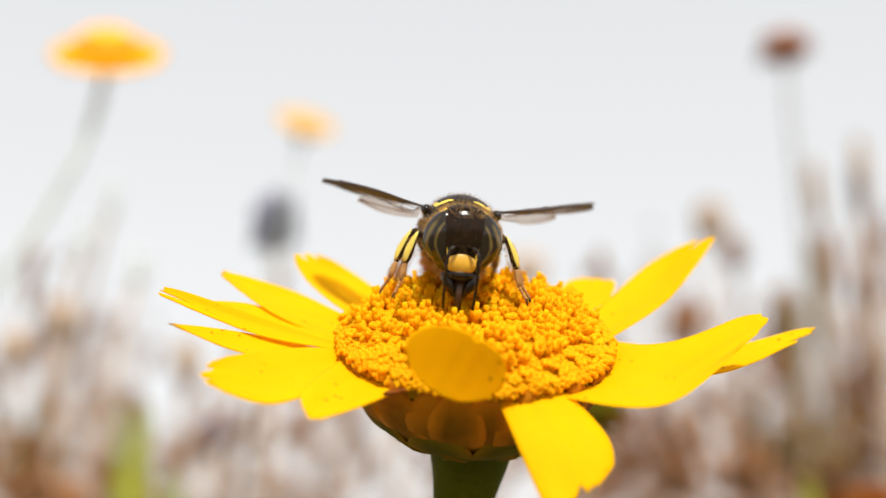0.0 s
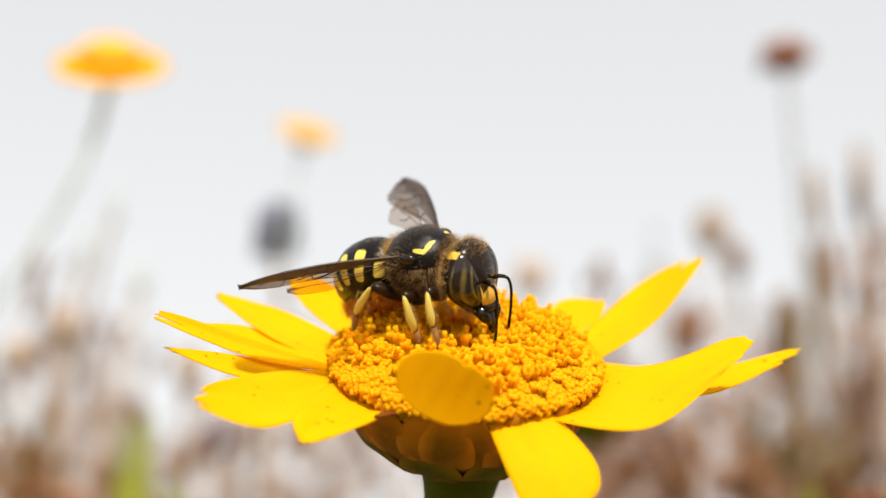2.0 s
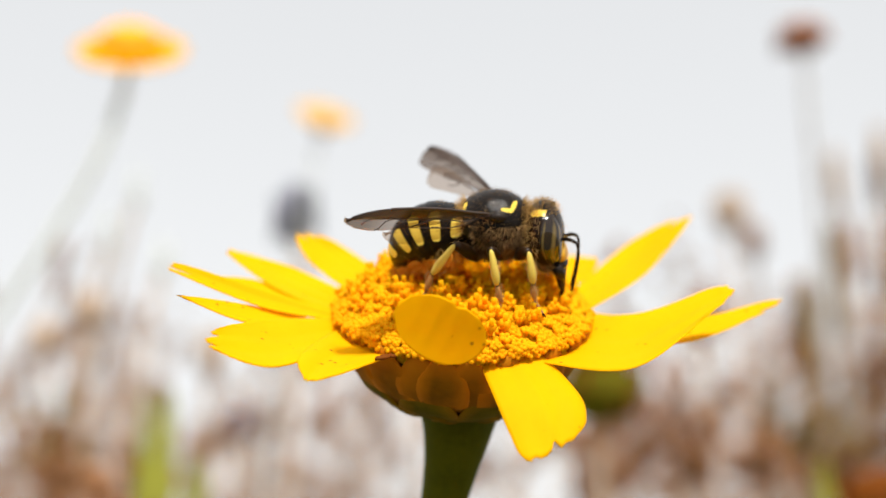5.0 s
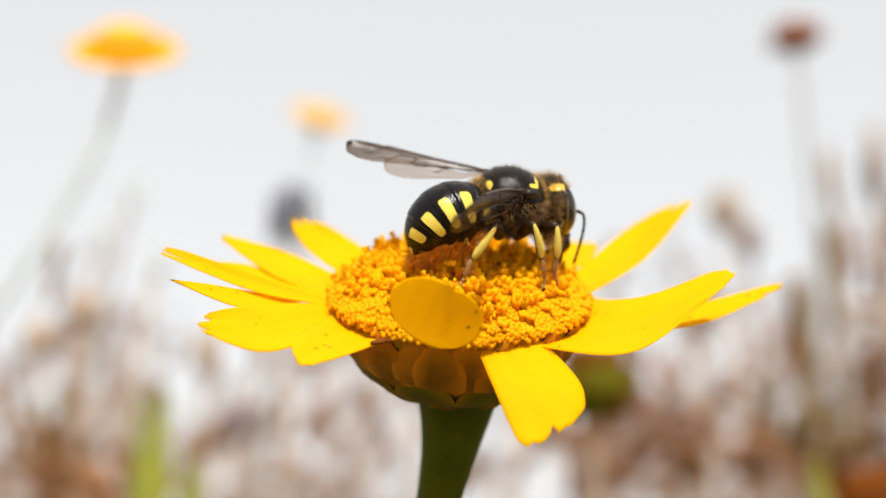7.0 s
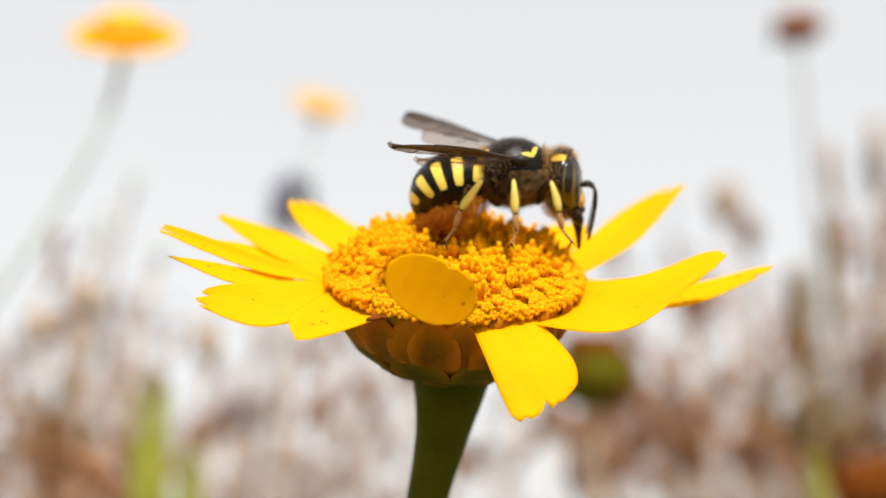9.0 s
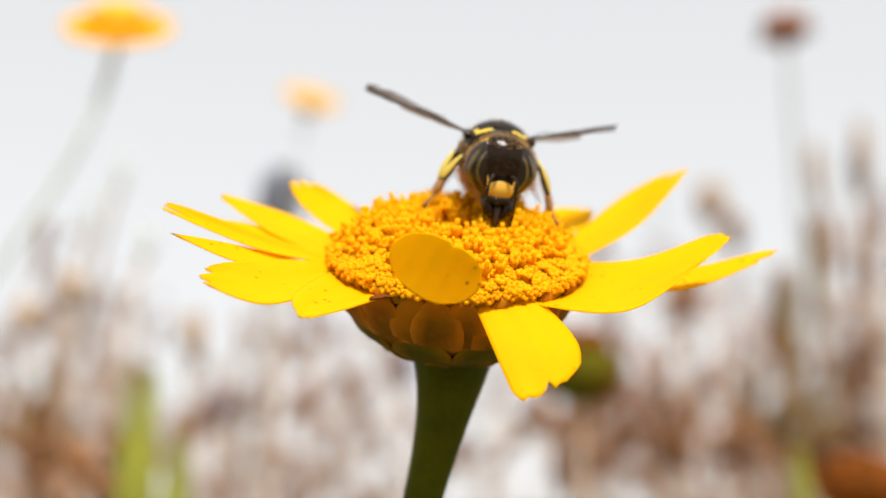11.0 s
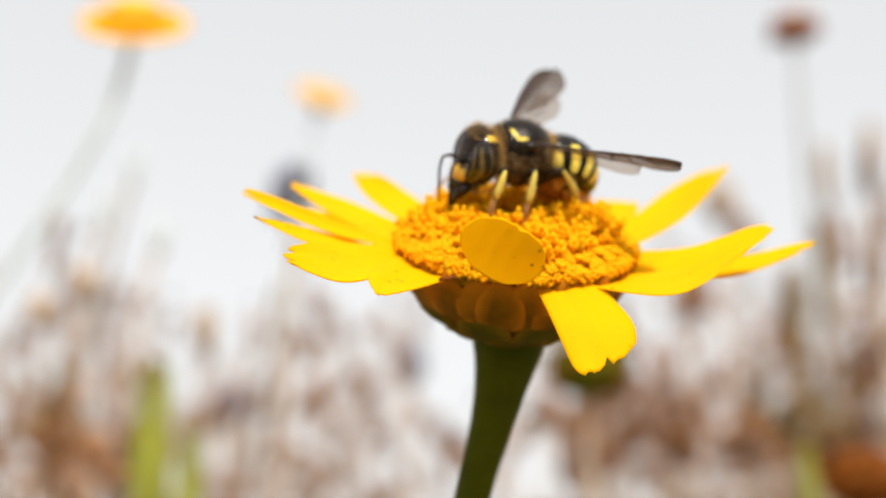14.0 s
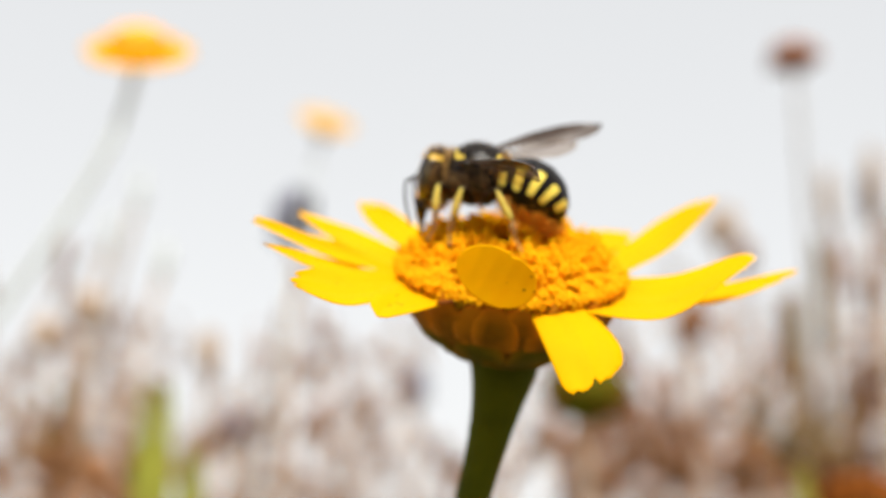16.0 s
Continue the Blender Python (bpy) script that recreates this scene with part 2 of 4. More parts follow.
# ---- ground ----
def ground():
    bm = bmesh.new()
    rings = []
    for i, r in enumerate((0.0, 0.1, 0.25, 0.5, 1, 2, 4, 8, 20, 60, 200, 800)):
        rings.append([bm.verts.new((r * math.cos(a), r * math.sin(a), 0.012 * min(r, 1) * noise.noise(V(r * 3 * math.cos(a), r * 3 * math.sin(a), 0)))) for a in [2 * math.pi * k / 48 for k in range(48)]] if r else [bm.verts.new((0, 0, 0))])
    for k in range(48):
        bm.faces.new((rings[0][0], rings[1][k], rings[1][(k + 1) % 48]))
    for a, b in zip(rings[1:], rings[2:]):
        for k in range(48):
            bm.faces.new((a[k], b[k], b[(k + 1) % 48], a[(k + 1) % 48]))
    tagged(part("ground", bm, SOIL, None), "dry brown soil and litter under the weeds", "ground", kind="structure")


ground()

# ---- the flower ----
BASE = V(2, 76, 0)                      # where its stem meets the soil
HEAD = pose(2 * U, 72.7 * U, 363.7 * U) @ pose(0, 0, 0, 32) @ pose(0, 0, 0, 0, 2)   # disc centre, tipped towards the camera
flower = empty("yellow_daisy", pose(*(BASE * U)))
tagged(flower, "yellow daisy with orange disc and notched petals on green stem", "flower")
HEAD_LOCAL = pose(*(-BASE * U)) @ HEAD


def on_head(ob):
    ob.matrix_basis = HEAD_LOCAL
    return ob


def along(pts, u):
    """A smooth curve through the points, going straight on past its end."""
    n = len(pts) - 1
    s = min(max(u, 0.0), 1.0) * n
    k = min(int(s), n - 1)
    b, c = pts[k], pts[k + 1]
    a = pts[k - 1] if k else b * 2 - c
    d = pts[k + 2] if k + 2 <= n else c * 2 - b
    q = s - k
    p = 0.5 * (2 * b + (c - a) * q + (2 * a - 5 * b + 4 * c - d) * q * q + (3 * b - a - 3 * c + d) * q ** 3)
    return p + (pts[-1] - pts[-2]) * (n * max(u - 1.0, 0.0)) * 0.8


def petal(edge_a, edge_b, notch=0.03, bulge=0.05, cup=0.05, seed=0, n=30, w=21, label="", rib=0.035, root=True, slant=0.0, tooth_at=None):
    """One ray between two long edges, ribbed lengthwise, with a toothed tip."""
    ea, eb = ([Vector(p) for p in e] for e in (edge_a, edge_b))
    if root:
        for e in (ea, eb):
            e.insert(0, V(e[0].x * 0.84, e[0].y * 0.84, -0.9))
    bm = bmesh.new()
    uvl = bm.loops.layers.uv.new("uv")
    rows = []
    for j in range(w):
        v = -1 + 2 * j / (w - 1)
        tooth = math.exp(-((abs(v + 0.06 * math.sin(seed)) - 0.36) / 0.11) ** 2) if tooth_at is None else math.exp(-((v - tooth_at) / 0.10) ** 2)
        reach = 1 - slant * v + bulge * (1 - v * v) - 0.03 * abs(v) ** 6 - notch * tooth + 0.034 * noise.noise(V(seed * 3.1, v * 6, 0)) + 0.020 * noise.noise(V(seed * 5.3, v * 17, 4))
        col = []
        for i in range(n):
            u = i / (n - 1) * reach
            p, q = along(ea, u), along(eb, u)
            t = (along(ea, u + 0.01).lerp(along(eb, u + 0.01), 0.5) - along(ea, u - 0.01).lerp(along(eb, u - 0.01), 0.5)).normalized()
            gap = q - p
            nrm = gap.cross(t).normalized()
            if nrm.z < 0 and label == "":
                nrm = -nrm
            close = smooth01(0.93, 1.06, i / (n - 1)) * abs(v) ** 3 * 0.25
            x = 0.5 + 0.5 * v * (1 - close)
            lift = -cup * gap.length * (1 - v * v) + rib * math.cos(v * 3 * math.pi) * smooth01(0.1, 0.35, u) * min(1, gap.length / 4) * (1 - 0.3 * u)
            lift += 0.12 * noise.noise(V(seed * 7.7 + u * 2.6, v * 1.3, seed)) * smooth01(0.2, 0.6, u) * min(1, gap.length / 4)
            col.append(bm.verts.new((p + gap * x + nrm * lift) * U))
        rows.append(col)
    for j in range(w - 1):
        for i in range(n - 1):
            f = bm.faces.new((rows[j][i], rows[j][i + 1], rows[j + 1][i + 1], rows[j + 1][i]))
            for lp, (a, b) in zip(f.loops, ((j, i), (j, i + 1), (j + 1, i + 1), (j + 1, i))):
                lp[uvl].uv = (a / (w - 1), b / (n - 1))
    ob = on_head(part("petal", bm, PETAL, flower, label))
    sol = ob.modifiers.new("thickness", "SOLIDIFY")
    sol.thickness, sol.offset = 0.09 * U, 0
    return ob


def petals():
    petal([(-10.3, -1.0, -0.4), (-14.2, -2.3, 0.9), (-17.7, -5.5, 2.6)], [(-9.8, -3.6, -0.4), (-14.0, -4.7, 0.7), (-17.6, -5.4, 2.4)], seed=1, bulge=0.0)
    petal([(-8.5, -0.8, -0.2), (-13.4, -1.0, 1.5), (-18.9, -1.7, 3.6)], [(-8.5, -1.4, -0.4), (-13.2, -2.3, 0.8), (-19.0, -2.6, 3.2)], notch=0.14, bulge=0.0, seed=2, cup=0.15, tooth_at=0.05)
    petal([(-9.6, 1.0, -0.4), (-14.2, 3.9, 0.4), (-17.2, 1.9, 1.4)], [(-9.3, -0.2, -0.4), (-13.3, 1.2, 0.3), (-16.6, 1.0, 1.2)], seed=13, bulge=0.02)
    petal([(-9.8, 1.2, -0.4), (-12.9, 2.7, 0.3), (-16.8, 6.0, 1.6)], [(-8.8, 5.1, -0.4), (-12.3, 7.7, 0.2), (-16.9, 7.5, 1.6)], seed=3, bulge=0.0, notch=0.02)
    petal([(-8.3, 5.1, -0.4), (-11.3, 8.7, 0.4), (-12.9, 11.4, 1.7)], [(-6.6, 9.8, -0.4), (-8.6, 12.0, 0.3), (-10.6, 11.9, 1.5)], seed=4, bulge=0.02, notch=0.11)
    petal([(5.2, 9.2, -0.4), (6.2, 11.5, -0.4), (7.6, 13.5, -0.2)], [(6.9, 5.4, -0.4), (9.4, 8.8, -0.2), (10.6, 11.9, 0.1)], seed=5, notch=0.01, bulge=0.10)
    petal([(8.8, 7.8, -0.4), (12.7, 13.5, 0.8), (16.3, 14.4, 2.9)], [(8.6, 1.9, -0.4), (13.1, 6.4, 0.9), (17.3, 12.5, 3.1)], seed=6, bulge=0.02, notch=0.09, tooth_at=-0.3, slant=-0.03)
    petal([(8.6, 2.8, -0.9), (15.2, 2.1, -1.0), (21.5, 3.2, 0.25)], [(8.7, -0.3, -0.9), (14.6, -0.9, -1.5), (20.8, 1.6, -0.15)], seed=7, bulge=0.03, notch=0.08, tooth_at=0.3, slant=0.05)
    petal([(8.7, 0.7, -0.4), (12.2, -1.1, 0.7), (17.5, 0.0, 2.6)], [(5.2, -7.6, -0.4), (10.3, -9.1, 0.1), (15.6, -4.5, 1.9)], seed=8, notch=0.01, bulge=0.06)
    petal([(1.1, -7.9, -0.6), (2.1, -10.9, -1.9), (3.3, -13.3, -3.7)], [(5.0, -6.7, -0.4), (7.2, -10.0, -1.8), (7.1, -12.6, -3.6)], seed=9, notch=0.06, bulge=0.02, cup=-0.04, rib=0.05, slant=0.09, tooth_at=0.12)
    petal([(-8.2, -3.2, -0.4), (-9.7, -9.3, 0.4), (-9.3, -12.1, 0.2)], [(-3.7, -5.8, -0.6), (-5.3, -8.5, -0.3), (-8.2, -11.8, -0.1)], seed=11, notch=0.04, bulge=0.05)
    petal([(-8.5, -1.2, -0.4), (-12.2, -4.9, 0.9), (-14.7, -9.5, 2.1)], [(-7.6, -5.9, -0.4), (-11.0, -10.9, 0.3), (-14.4, -11.6, 1.4)], seed=12, notch=0.07, bulge=0.04)


petals()


def folded_petal():
    """A short oval ray that stands up at its bend and shows its underside."""
    bm = bmesh.new()
    uvl = bm.loops.layers.uv.new("uv")
    n = 29
    centre, rise = V(-1.40, -10.65, 2.70), V(0, -0.02, 1.0)
    out = V(1, 0, 0).cross(rise)
    lean = radians(-25)
    grid = []
    for i in range(n):
        w = -1 + 2 * i / (n - 1)
        col = []
        for j in range(n):
            v = -1 + 2 * j / (n - 1)
            x = 2.86 * v * math.sqrt(1 - w * w / 2)
            y = 1.94 * w * math.sqrt(1 - v * v / 2)
            edge = max(abs(v), abs(w))
            x, y = x * (1 + 0.03 * noise.noise(V(v * 3, w * 3, 5)) * edge), y * (1 + 0.03 * noise.noise(V(v * 3, w * 3, 9)) * edge)
            y -= 0.26 * math.exp(-((v - 0.12) / 0.09) ** 2) * smooth01(0.55, 1.0, w) + 0.10 * math.exp(-((v - 0.26) / 0.07) ** 2) * smooth01(0.6, 1.0, w)
            p, q = x * math.cos(lean) - y * math.sin(lean), x * math.sin(lean) + y * math.cos(lean)
            deep = 0.05 * x * x + 0.012 * math.cos(x * 5.5) - 0.05 * q * q * (q < 0)
            col.append(bm.verts.new((centre + V(1, 0, 0) * p + rise * q - out * deep) * U))
        grid.append(col)
    # the narrow base that runs back under it to the rim of the disc
    base = []
    for i in range(7):
        c = bez([(-0.9, -7.6, -0.3), (-1.0, -9.4, 0.2), (-1.2, -10.4, 0.9), (-1.3, -10.5, 2.0)], i / 6)
        base.append([bm.verts.new((c + V(0.9 * v, 0.12 + 0.1 * v * v, 0)) * U) for v in (-1, -0.5, 0, 0.5, 1)])
    for rows in (grid, base):
        for p, q in zip(rows, rows[1:]):
            for j in range(len(p) - 1):
                f = bm.faces.new((p[j], p[j + 1], q[j + 1], q[j]))
                for lp in f.loops:
                    lp[uvl].uv = (lp.vert.co.x / U * 0.06, lp.vert.co.z / U * 0.06)
    ob = on_head(part("petal", bm, PETAL, flower, "short oval petal folded up at its end"))
    ob.modifiers.new("thickness", "SOLIDIFY").thickness = 0.08 * U


folded_petal()


def withered_edge():
    """A brown withered scrap on the rim of one front petal, and a few crumbs of pollen."""
    bm = blob(bmesh.new(), (-4.85, -8.15, -0.12), (0.50, 0.26, 0.14), 14, 10, Matrix.Rotation(0.5, 4, "Z"), rough=0.5)
    blob(bm, (-4.35, -7.75, -0.18), (0.35, 0.18, 0.12), 10, 8, rough=0.5)
    on_head(part("withered_edge", bm, RUSTY, flower, "brown withered scrap on a petal's rim"))


withered_edge()


def dome(r):
    """Height of the disc's surface over its rim, at distance r from the middle."""
    return 2.2 * (1 - (r / 8.75) ** 3) - 1.1 * math.exp(-(r / 2.3) ** 2)


def disc():
    bm = bmesh.new()
    prev = None
    for i in range(15):
        r = 8.3 * i / 14
        ring = [bm.verts.new((r * math.cos(a) * U, r * math.sin(a) * U, (dome(r) + 0.05) * U)) for a in [2 * math.pi * k / 48 for k in range(48)]] if i else [bm.verts.new((0, 0, (dome(0) - 0.08) * U))]
        if i == 1:
            for k in range(48):
                bm.faces.new((prev[0], ring[k], ring[(k + 1) % 48]))
        elif i:
            for k in range(48):
                bm.faces.new((prev[k], ring[k], ring[(k + 1) % 48], prev[(k + 1) % 48]))
        prev = ring
    low = [bm.verts.new((8.1 * math.cos(a) * U, 8.1 * math.sin(a) * U, -0.9 * U)) for a in [2 * math.pi * k / 48 for k in range(48)]]
    for k in range(48):
        bm.faces.new((prev[k], low[k], low[(k + 1) % 48], prev[(k + 1) % 48]))
    on_head(part("disc", bm, DISC_BED, flower, "orange-brown disc under the florets"))


disc()


def receptacle():
    bm = bmesh.new()
    prof = [(8.1, -0.9), (8.05, -2.0), (7.65, -3.0), (6.9, -4.1), (5.8, -5.0), (4.6, -5.7), (3.5, -6.25), (2.7, -6.9)]
    prev = None
    for r, z in prof:
        ring = [bm.verts.new((r * math.cos(a) * U, r * math.sin(a) * U, z * U)) for a in [2 * math.pi * k / 40 for k in range(40)]]
        if prev:
            for k in range(40):
                bm.faces.new((prev[k], ring[k], ring[(k + 1) % 40], prev[(k + 1) % 40]))
        prev = ring
    on_head(part("receptacle", bm, BRACT, flower, "brown-green cup under the petals"))
    # overlapping bracts
    for row, (r0, z0, r1, z1, size, count) in enumerate(((2.5, -6.6, 6.3, -4.3, 4.4, 9), (4.5, -5.8, 7.5, -2.6, 3.9, 12), (6.4, -4.3, 8.45, 0.18, 3.3, 23))):
        for k in range(count):
            a = 2 * math.pi * (k + 0.37 * row) / count + 0.1 * math.sin(k * 5.1)
            out = V(math.cos(a), math.sin(a), 0)
            side = V(-math.sin(a), math.cos(a), 0)
            bm = bmesh.new()
            grid, val, spread = [], [], (-1, -0.7, -0.35, 0, 0.35, 0.7, 1)
            for i in range(7):
                u = i / 6
                r, z = r0 + (r1 - r0) * u + 0.36 * math.sin(u * math.pi) - 0.12 * u * u, z0 + (z1 - z0) * u - 0.26 * math.sin(u * math.pi)
                half = size / 2 * (0.75 + 0.25 * math.sin(u * math.pi)) * math.sqrt(1.02 - smooth01(0.55, 1.05, u))
                wrinkle = 0.10 * noise.noise(V(k * 3.1, row * 7.7, u * 3))
                grid.append([bm.verts.new((out * (r + 0.16 - 0.18 * v * v + wrinkle + 0.10 * u) + side * half * v + V(0, 0, z)) * U) for v in spread])
                val += [max(smooth01(0.45, 0.95, abs(v)), smooth01(0.55, 0.95, u)) * 0.55 + 0.28 * noise.noise(V(k * 2.3 + v, row * 5.1 + u * 2, 3)) for v in spread]
            for p, q in zip(grid, grid[1:]):
                for j in range(6):
                    bm.faces.new((p[j], q[j], q[j + 1], p[j + 1]))
            ob = on_head(part("bract", bm, (BRACT_GREENER, BRACT_GREENER, BRACT_MARGINED)[row], flower))
            ob.data.attributes.new("mark", "FLOAT", "POINT").data.foreach_set("value", val)
            sol = ob.modifiers.new("thickness", "SOLIDIFY")
            sol.thickness, sol.offset = 0.13 * U, -1


receptacle()


def main_stem():
    top = HEAD @ V(0, 0, -7.4 * U) / U - BASE
    pts = [top + V(0, -1.2, 2.6), top, top + V(-0.5, 1.0, -3.2), top + V(-1.5, 1.9, -7.5), top + V(-2.9, 2.8, -13), top + V(-5.2, 3.9, -22), top + V(-8.5, 5, -38), top + V(-12, 6, -65), top + V(-15, 8, -120), top + V(-14, 8, -200), V(-5, 4, 70), V(0, 0, -5)]
    path, rad = [], []
    for i in range(140):
        path.append(along(pts, i / 139))
        d = max(0.0, top.z - path[-1].z)
        rad.append(1.18 + 1.55 * math.exp(-(d / 4.6) ** 1.1))
    part("stem", tube(bmesh.new(), path, rad, 20), STEM, flower, "green ribbed stem")


main_stem()


# ---- the bee: x ahead, y to its left, z up, origin in the thorax ----
bee = empty("bee", pose(0, 0.074, 0.355))
bee.scale = (1.035, 1.035, 1.035)
tagged(bee, "black and yellow banded bee with smoky wings feeding on the disc", "bee")


def abdomen():
    axis = [(-1.6, 0, -0.7), (-3.5, 0, -0.25), (-5.75, 0, -1.0), (-5.8, 0, -3.3)]

    def radius(s):
        return 2.15 * math.sin(math.pi * min(1, 0.09 + 0.91 * s) ** 0.86) ** 0.62 if s < 0.995 else 0.2

    cuts = (0.0, 0.19, 0.37, 0.54, 0.70, 0.85, 1.0)
    for k, (s0, s1) in enumerate(zip(cuts, cuts[1:])):
        bm = bmesh.new()
        rings, val = [], []
        for i in range(12):
            q = i / 11
            s = s0 + (s1 + 0.015 - s0) * q
            s = min(s, 1.0)
            p = bez(axis, s)
            t = (bez(axis, min(s + 0.01, 1)) - bez(axis, max(s - 0.01, 0))).normalized()
            up = t.cross(V(0, 1, 0)).normalized()
            if up.dot(V(-0.3, 0, 1)) < 0:
                up = -up
            r = max(radius(s), 0.12) + 0.06 * (1 - k * 0.05) * q - 0.05 * (q > 0.95)
            ring = []
            for j in range(64):
                a = 2 * math.pi * j / 64
                ring.append(bm.verts.new((p + r * (V(0, 1, 0) * math.sin(a) + up * math.cos(a) * 0.93)) * U))
                b = abs(((a + math.pi) % (2 * math.pi)) - math.pi) * 180 / math.pi
                inner, outer = (30, 88) if k else (44, 84)
                if k == 4:
                    inner, outer = 16, 66
                if k == 5:
                    inner, outer = 8, 30
                across = smooth01(inner - 10, inner + 10, b) * (1 - smooth01(outer - 10, outer + 10, b))
                along = smooth01(0.22, 0.46, q) * (1 - smooth01(0.70, 0.90, q))
                val.append(across * along * 1.0)
            rings.append(ring)
        for a, b in zip(rings, rings[1:]):
            for j in range(64):
                bm.faces.new((a[j], a[(j + 1) % 64], b[(j + 1) % 64], b[j]))
        bm.faces.new(rings[0][::-1])
        bm.faces.new(rings[-1])
        ob = part("abdomen_segment", bm, BANDED, bee, "glossy black segment with yellow side bars")
        ob.data.attributes.new("mark", "FLOAT", "POINT").data.foreach_set("value", val)
    bm = bmesh.new()
    rng = random.Random(3)
    for s in (0.25, 0.42, 0.58, 0.74, 0.88):
        p = bez(axis, s)
        fuzz(bm, 700, p + V(0.35, 0, -0.35), (1.0, radius(s) * 0.95, radius(s) * 0.95), 0.55, 0.030, keep=lambda d: d.z < -0.2, lean=(-0.5, 0, -0.2), rng=rng)
    for s in (0.3, 0.5, 0.7, 0.85):
        blob(bm, bez(axis, s) + V(0.5, 0, -0.40), (1.05, radius(s) * 0.90, radius(s) * 0.86), 24, 16, rough=0.08)
    part("pollen_brush", bm, FUR_ORANGE, bee, "dense orange hairs under the abdomen", smooth=False)
    bm = bmesh.new()
    for s in (0.1, 0.3, 0.5, 0.7):
        fuzz(bm, 420, bez(axis, s), (0.9, radius(s) * 1.0, radius(s) * 0.95), 0.22, 0.006, keep=lambda d: d.z > -0.5, lean=(-0.7, 0, 0), rng=rng)
    fuzz(bm, 500, bez(axis, 0.06), (0.7, 1.9, 1.8), 0.5, 0.012, lean=(-0.5, 0, 0.1), rng=rng)
    part("abdomen_fur", bm, FUR, bee, "fine pale hairs on the abdomen", smooth=False)


abdomen()


def thorax():
    bm = bmesh.new()
    blob(bm, (0, 0, 0), (2.45, 2.35, 2.15), 96, 64)

    def marks(p):
        b = 0.0
        for sgn in (1, -1):
            # hook-shaped mark on each front shoulder and a spot behind
            d1 = math.hypot((p.x - 1.25 + 0.25 * (abs(p.y) - 1.2)) / 0.13, (p.y - sgn * 1.10) / 0.60)
            d2 = math.hypot((p.x - 0.86) / 0.42, (p.y - sgn * 1.60 + 0.25 * sgn * (p.x - 0.86)) / 0.13)
            d3 = math.hypot((p.x + 1.75) / 0.16, (p.y - sgn * 0.75) / 0.36)
            if p.z > 0.3:
                b = max(b, *(1 - smooth01(0.7, 1.1, d) for d in (d1, d2, d3)))
        return b
    part("thorax", bm, marked("thorax_black", (0.006, 0.0035, 0.002), (0.72, 0.52, 0.07), 0.20, 2200, 0.35), bee, "black thorax with yellow shoulder marks", marks=marks)
    bm = bmesh.new()
    rng = random.Random(5)
    for sgn in (1, -1):
        blob(bm, (0.45, sgn * 0.22, -0.70), (1.75, 2.10, 1.42), 40, 28, rough=0.08)
    part("undercoat", bm, UNDERCOAT, bee, "greyish-tan woolly flank of the thorax")
    bm = bmesh.new()
    fuzz(bm, 5600, (0.1, 0, 0), (2.40, 2.33, 2.10), 0.40, 0.017, keep=lambda d: abs(d.y) > 0.35 and -0.9 < d.z < 0.22 and d.x > -0.55, lean=(-0.25, 0, -0.55), rng=rng)
    fuzz(bm, 1800, (0, 0, 0), (2.4, 2.3, 2.1), 0.50, 0.016, keep=lambda d: d.z < -0.55, lean=(0, 0, -0.1), rng=rng)
    fuzz(bm, 2600, (0, 0, 0), (2.4, 2.3, 2.1), 0.30, 0.007, keep=lambda d: d.z > 0.25, lean=(-0.5, 0, 0), rng=rng)
    part("flank_fur", bm, FUR_BROWN, bee, "brown-grey hairs on the thorax sides", smooth=False)
    bm = bmesh.new()
    fuzz(bm, 2800, (0, 0, 0), (2.42, 2.33, 2.12), 0.52, 0.013, keep=lambda d: d.x > 0.70, lean=(0.2, 0, 0.35), rng=rng)
    fuzz(bm, 2400, (0, 0, 0), (2.42, 2.33, 2.12), 0.60, 0.013, keep=lambda d: d.x < -0.72 and d.z > -0.6, lean=(-0.2, 0, 0.45), rng=rng)
    fuzz(bm, 900, (0, 0, 0), (2.42, 2.33, 2.12), 0.42, 0.012, keep=lambda d: abs(d.y) > 0.72 and 0.15 < d.z < 0.6 and d.x < 0.1, lean=(-0.2, 0, 0.2), rng=rng)
    part("thorax_fur", bm, FUR, bee, "tan hairs on the thorax", smooth=False)
    for sgn in (1, -1):
        part("tegula", blob(bmesh.new(), (0.35, sgn * 2.12, 1.02), (0.52, 0.32, 0.34), 16, 12), CHITIN, bee, "shiny brown wing-root cap")
    part("waist", tube(bmesh.new(), [(-1.6, 0, -0.35), (-2.4, 0, -0.25)], [0.8, 0.9], 12), CHITIN, bee)


thorax()


NECK = V(1.9, 0, -0.2)


def taper(v):
    """Flat face, narrower towards the mouth."""
    p = v.co / U
    k = smooth01(-0.6, -3.0, p.z) if p.z < -0.6 else 0
    v.co.y *= 1 - 0.42 * k
    v.co.x += 0.35 * k * U


